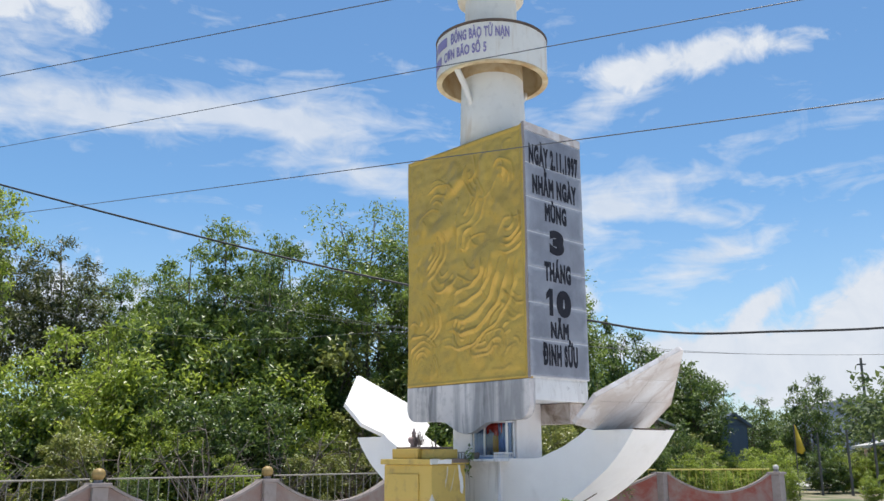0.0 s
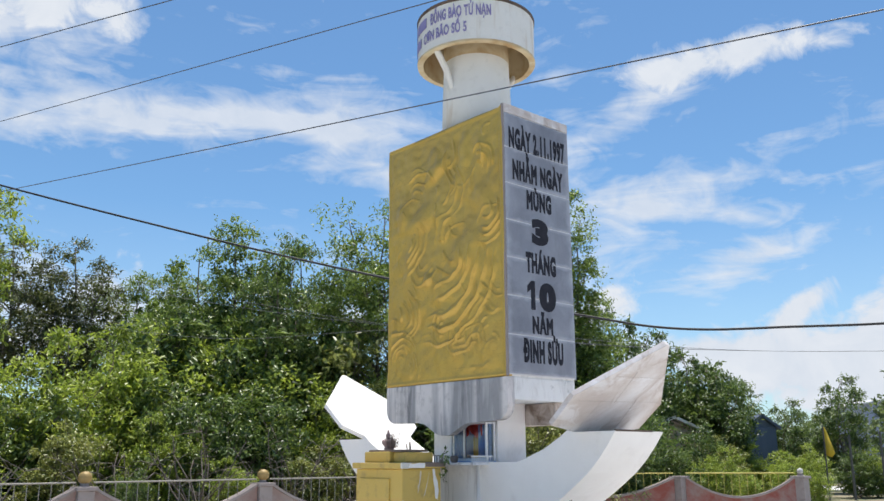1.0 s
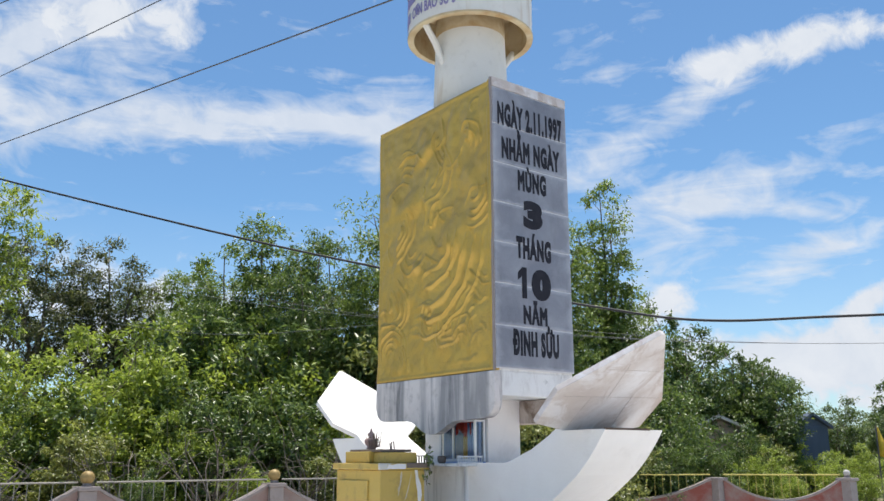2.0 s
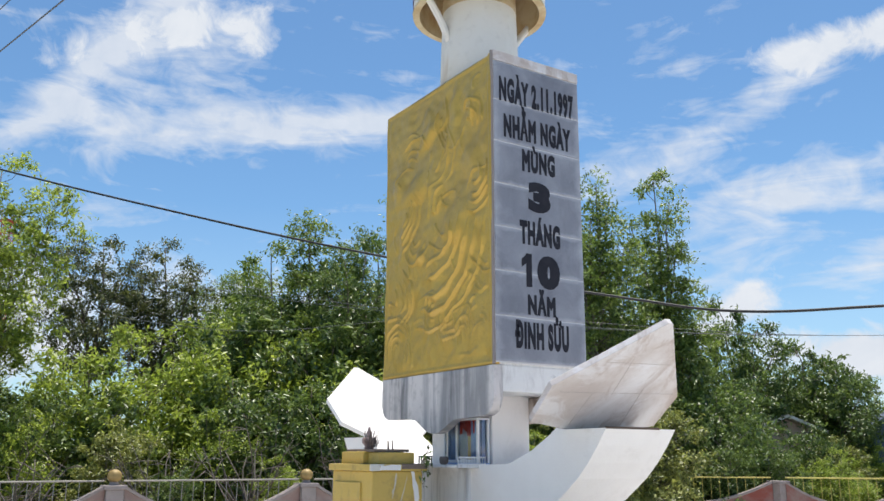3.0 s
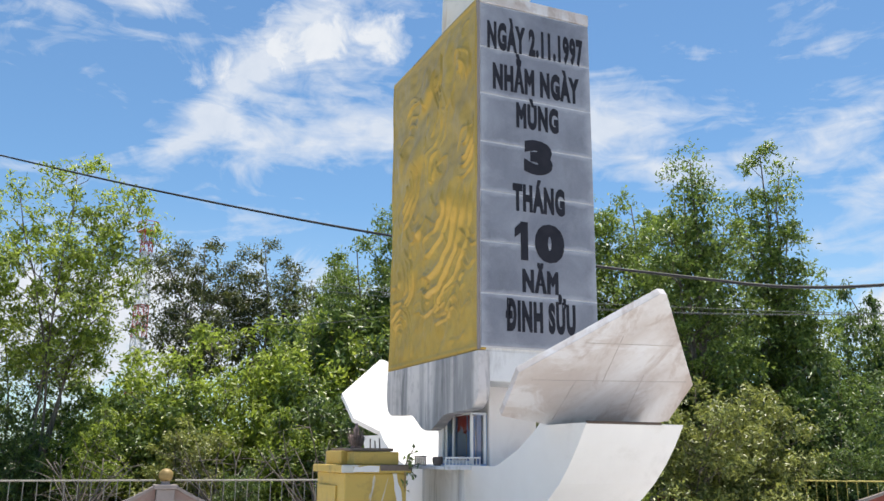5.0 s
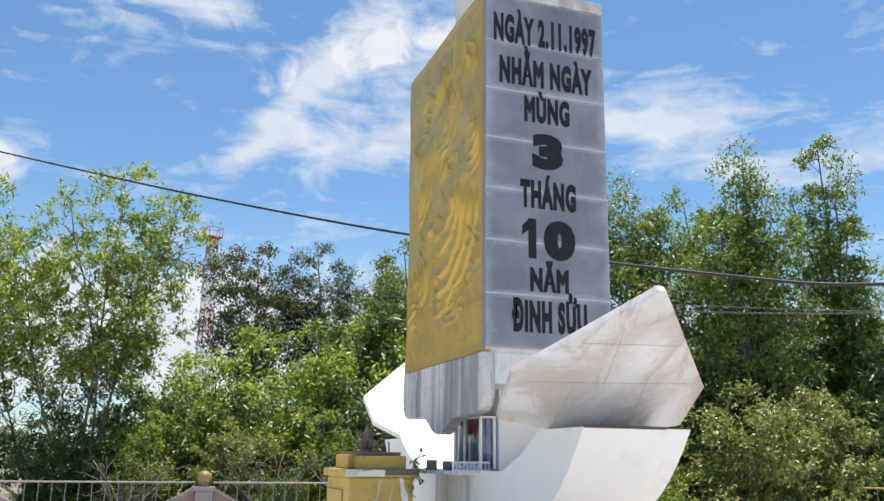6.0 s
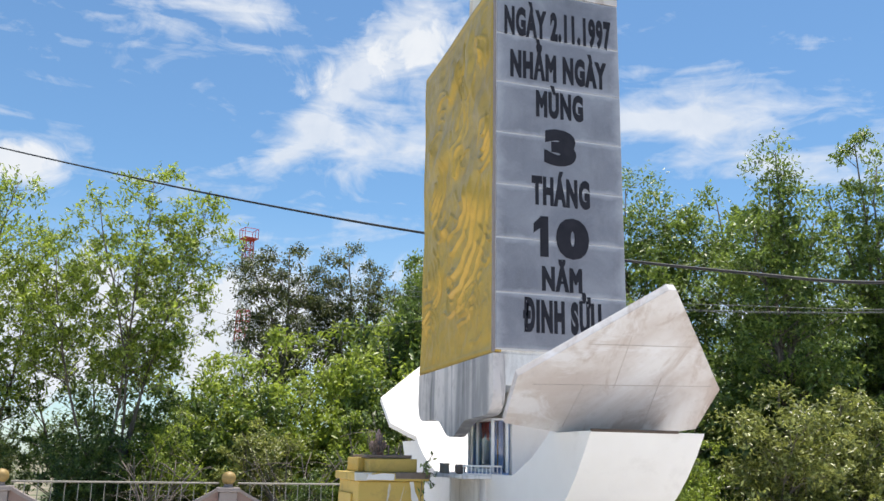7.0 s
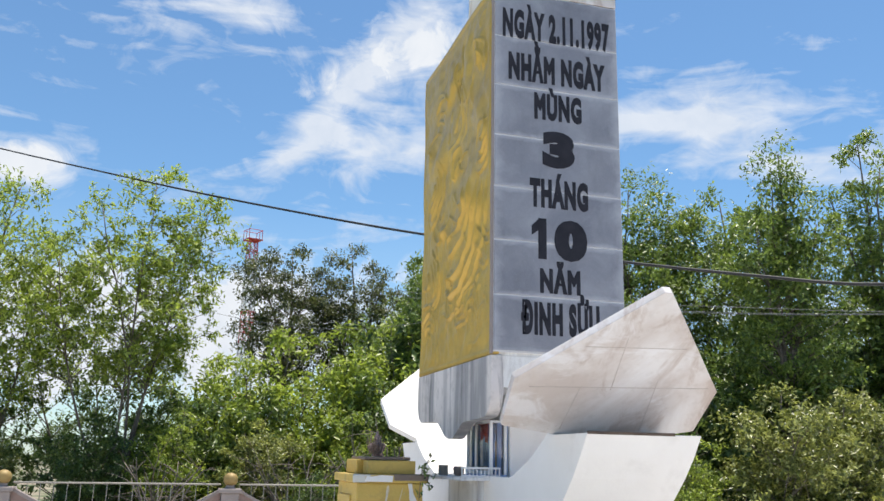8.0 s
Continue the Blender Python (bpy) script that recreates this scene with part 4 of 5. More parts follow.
def grow(name, label, category, seed, spires, low, clumps, size, leaf=(0.14, 0.055), mat="leaf_bright", sprays=10, leaves=15, stems=1, girth=0.014, shell=0.60, flat=0.70):
    """A tree or shrub. spires: its leading crowns (dx, dy, top, radius); low: height of the lowest leaves; clumps: boughs to each spire."""
    rng = np.random.default_rng(seed)
    tree = thing(name, label, category)
    bm = bmesh.new()
    pos, way, face = [], [], []
    height = max(s[2] for s in spires)
    r0 = girth * height
    fork = np.array([rng.normal() * 0.12, rng.normal() * 0.12, max(0.25, low * 0.8)])
    if stems == 1:
        tube([(0, 0, -0.1), tuple(fork * 0.5 + np.array([0.05, -0.04, 0])), tuple(fork)], [r0 * 1.25, r0 * 1.05, r0 * 0.9], 8, bm)
    for dx, dy, top, rad in spires:
        foot = fork if stems == 1 else np.array([rng.normal() * 0.22, rng.normal() * 0.22, -0.1])
        end = np.array([dx, dy, top * 0.97])
        bend = rng.normal(size=3) * np.array([0.22, 0.22, 0]) * rad
        path = [foot + (end - foot) * np.array([f ** 1.25, f ** 1.25, f]) + bend * math.sin(math.pi * f) + rng.normal(size=3) * np.array([0.05, 0.05, 0]) * f for f in np.linspace(0, 1, 9)]
        rr = r0 * (0.85 if stems == 1 else 0.75) / math.sqrt(max(1, len(spires) * 0.6))
        tube([tuple(p) for p in path], [rr * (1 - 0.88 * f) + 0.006 for f in np.linspace(0, 1, 9)], 7, bm)
        heart = []
        for i in range(round(0.86 * clumps)):
            best = None
            for trial in range(8):
                f = rng.uniform(0, 1) ** 0.8 if i else 1.0
                z = low + (top - 0.25 - low) * f
                prof = (1 - max(0.0, (f - 0.42) / 0.62) ** 2.4) ** 0.6 * min(1.0, 0.55 + 1.8 * f)
                a = rng.uniform(0, 2 * math.pi)
                q = 1.38 * rad * prof * (shell + (1 - shell) * math.sqrt(rng.uniform(0, 1))) * rng.uniform(0.75, 1.1)
                g = (z - foot[2]) / max(end[2] - foot[2], 1e-3)
                g = min(max(g, 0.0), 1.0)
                j = min(int(g * 8), 7)
                axis = path[j] + (path[j + 1] - path[j]) * (g * 8 - j)
                c = np.array([axis[0] + q * math.cos(a), axis[1] + q * math.sin(a), z])
                gap = min([np.linalg.norm(c - h) for h in heart], default=9.0)
                if best is None or gap > best[0]:
                    best = (gap, c, axis)
            c, axis = best[1], best[2]
            heart.append(c)
            drop = 0.55 * np.linalg.norm(c[:2] - axis[:2]) + 0.1
            g = min(max((c[2] - drop - foot[2]) / max(end[2] - foot[2], 1e-3), 0.02), 0.98)
            j = min(int(g * 8), 7)
            o = path[j] + (path[j + 1] - path[j]) * (g * 8 - j)
            mid = (o + c) / 2 + rng.normal(size=3) * 0.08 + np.array([0, 0, 0.06])
            tube([tuple(o), tuple(mid), tuple(c)], [0.30 * rr * (1.1 - g) + 0.008, 0.2 * rr * (1.1 - g) + 0.006, 0.005], 5, bm)
            sz = 1.34 * size * rng.uniform(0.6, 1.3)
            for got, store in zip(leaf_clump(rng, c, sz, max(4, int(2.0 * sprays * rng.uniform(0.7, 1.3))), round(0.66 * leaves), flat), (pos, way, face)):
                store.append(got)
    part("trunk", bm, "bark", tree, smooth=True)
    pos, way, face = np.concatenate(pos), np.concatenate(way), np.concatenate(face)
    keep = pos[:, 2] > 0.04
    crown = new("crown", leaf_mesh("crown", pos[keep], way[keep], face[keep], rng, leaf[0], leaf[1], mat))
    crown.parent = tree
    return tree


def build_woods():
    rnd = random.Random(21)
    BEHIND, AIRY, SHRUB = "trees behind the fence", "slender trees behind the fence", "shrubs beside the fence"

    def stand(tree, x, y, group, turn=0.0, s=1.0, wide=1.0):
        tree.matrix_basis = pose(x, y, 0, 0, 0, turn) @ Matrix.Diagonal((s * wide, s * wide, s, 1))
        tagged(tree, group=group)
        return tree

    def again(tree, own, x, y, high, group, wide=1.0):
        s = high / own
        tagged(copy_thing(tree, pose(x, y, 0, 0, 0, rnd.uniform(0, 360)) @ Matrix.Diagonal((s * wide / tree.scale[0], s * wide / tree.scale[1], s / tree.scale[2], 1))), group=group)

    # --- slender airy trees, forked low, sky showing between the boughs
    slim = "slender airy tree with pale forked trunk and loose yellow-green leaves"
    stand(grow("slender_tree", slim, "tree", 31, [(0.2, 0.3, 8.8, 1.0), (-0.2, 1.7, 8.4, 0.85), (0.4, -1.0, 8.0, 0.9), (-0.6, 0.9, 7.4, 0.9), (0.3, -1.8, 6.6, 0.8)], 3.4, 36, 0.34, (0.15, 0.052), "leaf_lime", 7, 13, 3, 0.0095, 0.3, 1.0), -14.3, -4.6, AIRY)
    stand(grow("slender_tree", slim, "tree", 32, [(0, 0.2, 8.7, 1.1), (0.2, -1.3, 8.3, 1.0), (-0.3, 1.0, 7.2, 0.9)], 2.6, 42, 0.42, (0.15, 0.052), "leaf_lime", 7, 13, 3, 0.0095, 0.3, 1.0), -15.2, -7.9, AIRY)
    stand(grow("slender_tree", "thin dark leafy sapling below taller trees", "tree", 33, [(0, 0, 5.0, 1.2), (0.3, 1.2, 4.4, 1.1), (0, -1.5, 4.6, 1.1)], 0.8, 22, 0.42, (0.14, 0.055), "leaf_deep", 8, 14, 3, 0.012, 0.3), -16.0, -5.6, AIRY)
    # --- dark trees standing apart, open below
    stand(grow("broadleaf_tree", "dark olive broadleaf tree standing apart, open crown", "tree", 34, [(0, 0, 10.2, 1.35), (0.3, -1.6, 9.7, 1.15), (0.2, 1.0, 9.0, 1.0)], 4.6, 34, 0.50, (0.16, 0.065), "leaf_dusky", 9, 15, 1, 0.014, 0.35), -26.6, 0.5, BEHIND)
    stand(grow("broadleaf_tree", "dark olive broadleaf tree standing apart, open crown", "tree", 35, [(0, 0.1, 10.5, 1.15), (-0.3, 1.5, 9.5, 1.05), (0.3, -0.9, 9.0, 0.9)], 4.4, 34, 0.50, (0.16, 0.065), "leaf_dusky", 9, 15, 1, 0.014, 0.35), -27.5, 3.1, BEHIND)
    # --- the bank of broadleaf trees, back row
    bright = "dense bright green broadleaf tree behind the fence"
    deep = "dense dark green broadleaf tree behind the fence"
    tall = grow("broadleaf_tree", bright, "tree", 41, [(0, 0, 9.85, 0.75), (-0.3, 1.4, 9.0, 1.3), (0.3, -1.6, 8.5, 1.35), (0.7, 0.2, 7.6, 1.6)], 2.0, 36, 0.54, (0.15, 0.065), "leaf_bright", 11, 16)
    stand(tall, -18.5, 5.8, BEHIND)
    round_deep = grow("broadleaf_tree", deep, "tree", 42, [(0, 0, 9.0, 1.5), (0.4, 1.7, 8.2, 1.4), (0.3, -1.7, 7.9, 1.4), (0.9, 0, 6.4, 1.5)], 1.6, 32, 0.56, (0.15, 0.065), "leaf_deep", 11, 16)
    stand(round_deep, -18.6, 8.4, BEHIND, 0, 1.06, 1.0)
    stand(grow("broadleaf_tree", bright, "tree", 43, [(0, 0, 10.1, 1.25), (0.2, -1.6, 9.6, 1.2), (0.2, 1.2, 9.3, 1.25), (0.7, -0.6, 7.8, 1.8)], 1.8, 42, 0.58, (0.15, 0.065), "leaf_bright", 11, 16), -14.2, 9.2, BEHIND)
    again(tall, 9.85, -21.8, 5.0, 8.4, BEHIND, 1.0)
    again(round_deep, 9.0, -18.6, 4.0, 7.0, BEHIND, 0.85)
    again(round_deep, 9.0, -16.4, 7.0, 8.7, BEHIND, 0.95)
    again(tall, 9.85, -29.0, 6.6, 9.8, BEHIND, 1.0)
    again(round_deep, 9.0, -25.5, 8.4, 9.2, BEHIND, 1.0)
    # --- beyond the inscription: three crowns in a row and one that leans out
    stand(grow("broadleaf_tree", bright, "tree", 44, [(0, 0, 9.9, 1.3), (0.3, 1.2, 9.3, 1.25), (0.2, -1.1, 9.3, 1.2)], 2.3, 44, 0.58, (0.15, 0.065), "leaf_bright", 11, 15), -14.0, 12.2, BEHIND)
    stand(grow("broadleaf_tree", "tall green tree with narrow pointed top behind the fence", "tree", 45, [(0, 0, 9.8, 0.30), (-0.1, -0.2, 8.8, 0.75), (0.2, 0.9, 7.9, 0.9), (0, -0.9, 7.6, 0.9)], 2.4, 34, 0.46, (0.14, 0.06), "leaf_bright", 10, 15), -9.4, 10.9, BEHIND)
    stand(grow("broadleaf_tree", "tall green tree leaning over with a heavy rounded top", "tree", 46, [(0, -0.1, 10.7, 0.55), (0.1, 0.5, 10.1, 0.45), (-0.2, -0.9, 9.0, 0.65), (0.2, 0.5, 8.2, 0.75), (0.2, 0.6, 6.6, 0.85)], 2.6, 30, 0.46, (0.14, 0.06), "leaf_bright", 10, 15), -10.2, 14.2, BEHIND)
    again(round_deep, 9.0, -11.6, 12.8, 6.6, BEHIND, 0.85)
    again(round_deep, 9.0, -14.6, 15.6, 6.8, BEHIND, 0.85)
    again(tall, 9.85, -13.4, 18.4, 6.2, BEHIND, 0.9)
    # --- shrubs, a few seedlings copied about
    lime = grow("shrub", "leafy light green shrub beside the fence", "shrub", 51, [(0, 0, 4.2, 0.9), (0.5, 1.0, 3.6, 0.9), (0.3, -1.1, 3.5, 0.9), (0.9, 0, 2.6, 0.9)], 0.3, 17, 0.46, (0.15, 0.065), "leaf_lime", 8, 16, 3, 0.010, 0.45)
    stand(lime, -15.6, -0.6, SHRUB, 0, 1.22, 1.0)
    deepb = grow("shrub", "deep green leafy shrub beside the fence", "shrub", 52, [(0, 0, 3.6, 0.9), (0.4, 1.0, 3.1, 0.9), (0.3, -1.0, 3.2, 0.9), (0.8, 0.2, 2.2, 0.8)], 0.2, 17, 0.44, (0.15, 0.065), "leaf_deep", 8, 16, 3, 0.010, 0.45)
    stand(deepb, -12.6, 3.4, SHRUB)
    olive = grow("shrub", "olive green leafy shrub near the fence", "shrub", 53, [(0, 0, 3.6, 0.9), (0.4, 0.9, 3.2, 0.8), (0.3, -1.0, 3.0, 0.8), (0.7, 0.1, 2.3, 0.8)], 0.2, 16, 0.40, (0.14, 0.06), "leaf_olive", 9, 15, 3, 0.010, 0.45)
    stand(olive, -8.9, 11.3, SHRUB, 40, 1.08, 1.0)
    grown = {"l": (lime, 4.2), "d": (deepb, 3.6), "o": (olive, 3.6)}
    for kind, x, y, h in (("l", -17.0, 1.2, 5.6), ("l", -17.2, 2.7, 5.9), ("d", -18.0, 4.6, 6.6), ("l", -15.6, 4.6, 5.4), ("d", -15.4, 6.4, 6.2), ("o", -14.6, 8.2, 6.0), ("l", -17.4, -2.4, 4.6),
                          ("l", -12.9, 0.8, 2.8), ("o", -12.6, -1.4, 2.5), ("d", -14.0, 1.8, 3.8), ("l", -13.4, -3.2, 2.8), ("d", -13.6, -5.0, 2.4), ("o", -13.4, -7.6, 2.2), ("l", -12.4, 5.4, 3.4),
                          ("o", -12.0, 7.4, 3.8), ("d", -11.8, 9.0, 4.2), ("l", -10.9, 1.9, 1.7), ("o", -10.6, 4.4, 1.9), ("o", -10.6, 6.4, 2.0), ("d", -10.8, -0.4, 1.4), ("d", -16.4, -8.4, 3.2), ("d", -16.8, -3.6, 3.6), ("d", -14.8, -1.6, 3.4)):
        again(*grown[kind], x, y, h, SHRUB, rnd.uniform(0.9, 1.1))
    for kind, x, y, h in (("d", -11.0, 12.4, 5.5), ("d", -10.8, 10.2, 4.4), ("d", -8.6, 13.2, 3.3), ("d", -9.2, 15.2, 3.6), ("d", -10.6, 16.8, 4.4), ("d", -7.6, 15.4, 2.2), ("l", -6.8, 17.4, 2.0), ("d", -8.8, 19.2, 2.8),
                          ("l", -6.2, 20.6, 1.7), ("l", -5.0, 19.4, 1.4), ("l", -3.0, 21.5, 1.1), ("d", -7.0, 13.0, 2.2), ("l", -5.4, 16.2, 1.3), ("l", -1.2, 25.5, 1.0)):
        again(*grown[kind], x, y, h, SHRUB, rnd.uniform(0.9, 1.1))
    for kind, x, y, h in (("o", -6.9, 8.6, 3.3), ("o", -7.2, 10.2, 3.2), ("l", -7.6, 6.9, 2.3)):
        again(*grown[kind], x, y, h, "shrubs inside the yard")
    for az, dist, kind, h in ((16.9, 38, "l", 2.0), (17.9, 39, "l", 2.2), (19.4, 38, "l", 1.9), (20.6, 40, "l", 2.2), (23.2, 42, "d", 2.0), (24.2, 43, "l", 2.0), (25.2, 44, "o", 1.9), (26.2, 43, "l", 2.0), (27.4, 44, "l", 2.0), (15.7, 36, "o", 2.4)):
        x, y = far(az, dist)
        again(*grown[kind], x, y, h, "shrubs by the road", 1.1)
    # --- beyond the yard's corner, by the road
    mid = grow("broadleaf_tree", "dark rounded tree beyond the fence corner", "tree", 61, [(0, 0, 5.2, 0.9), (0.7, 0.5, 4.5, 0.9), (-0.7, -0.4, 4.3, 0.9)], 0.9, 22, 0.42, (0.15, 0.065), "leaf_deep", 10, 13)
    stand(mid, -11.2, 24.5, "trees by the road")
    again(mid, 5.2, -15.5, 23.2, 8.3, "trees by the road", 0.72)
    again(mid, 5.2, -13.5, 23.0, 7.0, "trees by the road", 0.85)
    again(mid, 5.2, -13.0, 24.7, 6.3, "trees by the road", 0.90)
    again(mid, 5.2, -12.0, 25.1, 5.6, "trees by the road", 0.95)
    again(mid, 5.2, -10.0, 33.3, 5.4, "trees by the road", 0.95)
    again(mid, 5.2, -12.6, 33.0, 4.4, "trees by the road", 1.1)
    distant = grow("distant_tree", "distant green tree beyond the road", "tree", 62, [(0, 0, 6.5, 1.5), (1.2, 0.8, 5.6, 1.4), (-1.1, -0.8, 5.4, 1.4)], 0.8, 16, 0.75, (0.36, 0.18), "leaf_far", 5, 11)
    first = True
    for i in range(60):
        if i < 24:
            az, dist, high = -38.0 + 21 * i / 23 + rnd.uniform(-0.8, 0.8), rnd.uniform(66, 95), rnd.uniform(3.6, 5.6)
            x, y = 8.96 + dist * math.sin(radians(az)), -9.6 + dist * math.cos(radians(az))
        elif i < 30:
            az, dist, high = ((13.6, 46, 5.4), (14.4, 44, 5.6), (25.4, 56, 5.2), (26.8, 52, 5.2), (28.5, 44, 6.0), (31, 48, 6.5))[i - 24]
            x, y = far(az, dist)
        else:
            az, dist, high = -118.0 + 78 * (i - 30) / 29, rnd.uniform(60, 100), rnd.uniform(3.0, 4.6)
            x, y = 8.5 + dist * math.sin(radians(az)), -4 + dist * math.cos(radians(az))
        if first:
            stand(distant, x, y, "distant trees", 0, high / 6.5, 1.1)
            first = False
        else:
            again(distant, 6.5, x, y, high, "distant trees", 1.15)


build_woods()


# ---------------------------------------------------------------- fence
def build_fence():
    stops = [(-8.7, -10.0), (-8.7, -6.10), (-8.7, -2.25), (-8.7, 1.65), (-8.7, 5.50), (-8.7, 9.40), (-5.82, 13.33), (-3.27, 15.37)]
    first = None
    for x, y in stops:
        if first is None:
            first = thing("fence_post", "weathered cement fence post with a brass ball", "fence post", (x, y, 0), 0, "fence posts")
            part("shaft", block(-0.16, 0.16, -0.16, 0.16, -0.1, 1.05, 0.015), "cement", first)
            part("cap", block(-0.21, 0.21, -0.21, 0.21, 1.052, 1.13, 0.02), "cement", first)
            part("neck", lathe([(0.11, 1.131), (0.08, 1.15), (0.08, 1.19)], 16), "cement", first)
            bm = bmesh.new()
            bmesh.ops.create_uvsphere(bm, u_segments=20, v_segments=12, radius=0.135)
            for v in bm.verts:
                v.co.z = v.co.z * 0.92 + 1.295
            part("ball", bm, "brass_ball", first, "tarnished brass-coloured ball", smooth=True)
        else:
            twin = copy_thing(first, pose(x, y, 0))
            if 12 < y < 14:
                for child in list(twin.children):
                    if child.name.startswith(("ball", "neck")):
                        bpy.data.objects.remove(child)
                tagged(twin, "weathered cement fence post without a ball")
            elif y > 12:
                for child in twin.children:
                    if child.name.startswith("ball"):
                        child.data = child.data.copy()
                        child.data.materials[0] = MATS["pale_knob"]
                        child.data.transform(Matrix.Translation((0, 0, 0.40)) @ Matrix.Diagonal((0.62, 0.62, 0.66, 1)))
                        tagged(child, "pale cement ball")
    for i, ((xa, ya), (xb, yb)) in enumerate(zip(stops, stops[1:])):
        span = math.hypot(xb - xa, yb - ya)
        turn = math.degrees(math.atan2(yb - ya, xb - xa))
        half = span / 2 - 0.17
        fen = thing("fence", "faded red wall dipping between posts, with metal rail above", "fence", ((xa + xb) / 2, (ya + yb) / 2, 0), turn, "fences round the yard")
        low = 0.52

        def top(s):
            return low + 0.55 * abs(s / half) ** 2.0

        arc = [(half * f, top(half * f)) for f in np.linspace(-1, 1, 25)]
        arc = [(float(a), float(b)) for a, b in arc]
        part("wall", prism([(half, -0.1), (-half, -0.1)] + arc, lambda a, b, d: (a, d, b), -0.07, 0.07), "red_wall" if i >= 4 else "brown_wall", fen)
        coping = [(a, b + 0.002) for a, b in arc] + [(a, b + 0.062) for a, b in arc[::-1]]
        part("coping", prism(coping, lambda a, b, d: (a, d, b), -0.11, 0.11), "cement", fen, "worn cement coping")
        mat = "yellow_rail" if i >= 5 else "rail_metal"
        part("rail", tube([(-half, 0, 1.205), (half, 0, 1.205)], 0.018, 8), mat, fen)
        n = int(span / 0.23)
        for j in range(1, n):
            s = -half + 2 * half * j / n
            part("picket", tube([(s, 0, top(s) + 0.055), (s, 0, 1.20)], 0.008, 6), mat, fen)


build_fence()


# ---------------------------------------------------------------- wires, mast, far buildings
def build_wire(name, label, points, radius, mat):
    cu = bpy.data.curves.new(name, "CURVE")
    cu.dimensions, cu.bevel_depth, cu.bevel_resolution, cu.resolution_u = "3D", radius, 2, 12
    sp = cu.splines.new("BEZIER")
    sp.bezier_points.add(len(points) - 1)
    for p, q in zip(sp.bezier_points, points):
        p.co = q
        p.handle_left_type = p.handle_right_type = "AUTO"
    cu.materials.append(MATS[mat])
    return tagged(new(name, cu), label, "cable", "overhead wires")


def strung(mid, way, sag, reach=(-30, 40)):
    out = []
    for s in np.linspace(*reach, 9):
        f = (s - reach[0]) / (reach[1] - reach[0])
        p = Vector(mid) + Vector(way) * float(s)
        q = site(*p)
        q.z += sag * 4 * (f - 0.43) ** 2
        out.append(q)
    return out


def build_wires():
    build_wire("overhead_cable", "thick black overhead cable sagging behind the monument",
               [site(*p) for p in ((-32, 24.2, 15.0), (-14.2, 20.2, 9.1), (-6.8, 18.6, 6.75), (-1.5, 17.4, 5.2), (2.9, 16.5, 4.12), (4.3, 16.2, 3.85), (6.3, 15.8, 3.80), (8.2, 15.4, 3.82), (14, 14.2, 4.4))], 0.022, "cable_rubber")
    for drop, label in ((0.0, "thin pale wire sagging behind the monument"), (0.16, "thin pale wire hung under another"), (0.95, "lowest thin pale wire before the trees")):
        build_wire("overhead_wire", label,
                   [site(x, y, z - drop * min(1.0, max(0.0, -x / 5.2))) for x, y, z in ((-32, 24.2, 11.75), (-14.2, 20.2, 7.25), (-5.2, 18.2, 5.03), (0, 17.1, 4.0), (6, 15.8, 3.38), (14, 14.2, 3.45))], 0.0032, "wire_pale")
    build_wire("overhead_wire", "thin dark wire overhead", strung((3.0, 3.35, 3.19), (-0.795, 0.597, 0.10), 0.3), 0.0036, "wire_grey")
    build_wire("overhead_wire", "thin dark wire overhead", strung((3.34, 3.36, 3.84), (-0.776, 0.616, 0.137), 0.2), 0.0036, "wire_grey")
    build_wire("overhead_wire", "thin dark wire overhead", strung((3.53, 4.57, 4.99), (-0.844, 0.522, 0.119), 0.2), 0.005, "wire_grey")


build_wires()


def build_mast():
    base = site(-55.7, 76.6)
    mast = thing("lattice_mast", "red and white steel lattice mast far behind the trees", "mast", (base.x, base.y, 0), 20)
    w0, w1, h, n = 0.75, 0.42, 24.4, 22
    for i in range(n):
        z0, z1 = h * i / n, h * (i + 1) / n
        a, b = w0 + (w1 - w0) * i / n, w0 + (w1 - w0) * (i + 1) / n
        bm = bmesh.new()
        c0 = [(a, a), (-a, a), (-a, -a), (a, -a)]
        c1 = [(b, b), (-b, b), (-b, -b), (b, -b)]
        for j in range(4):
            k = (j + 1) % 4
            tube([(*c0[j], z0), (*c1[j], z1)], 0.06, 5, bm)
            tube([(*c0[j], z0), (*c1[k], z1)], 0.03, 4, bm)
            tube([(*c0[k], z0), (*c1[j], z1)], 0.03, 4, bm)
            tube([(*c1[j], z1), (*c1[k], z1)], 0.06, 4, bm)
        part("lattice_section", bm, "mast_white" if i < n - 2 and (n - 3 - i) % 8 < 5 else "mast_red", mast)
    part("platform", block(-0.8, 0.8, -0.8, 0.8, h, h + 0.12, 0.02), "mast_red", mast)
    for x, y in ((0.75, 0.75), (-0.75, 0.75), (-0.75, -0.75), (0.75, -0.75), (0, 0.75), (0, -0.75)):
        part("guard_post", tube([(x, y, h + 0.15), (x, y, h + 1.1)], 0.035, 5), "mast_red", mast)
    for (xa, ya), (xb, yb) in (((0.75, 0.75), (-0.75, 0.75)), ((-0.75, 0.75), (-0.75, -0.75)), ((-0.75, -0.75), (0.75, -0.75)), ((0.75, -0.75), (0.75, 0.75))):
        part("guard_rail", tube([(xa, ya, h + 1.1), (xb, yb, h + 1.1)], 0.035, 5), "mast_red", mast)


build_mast()


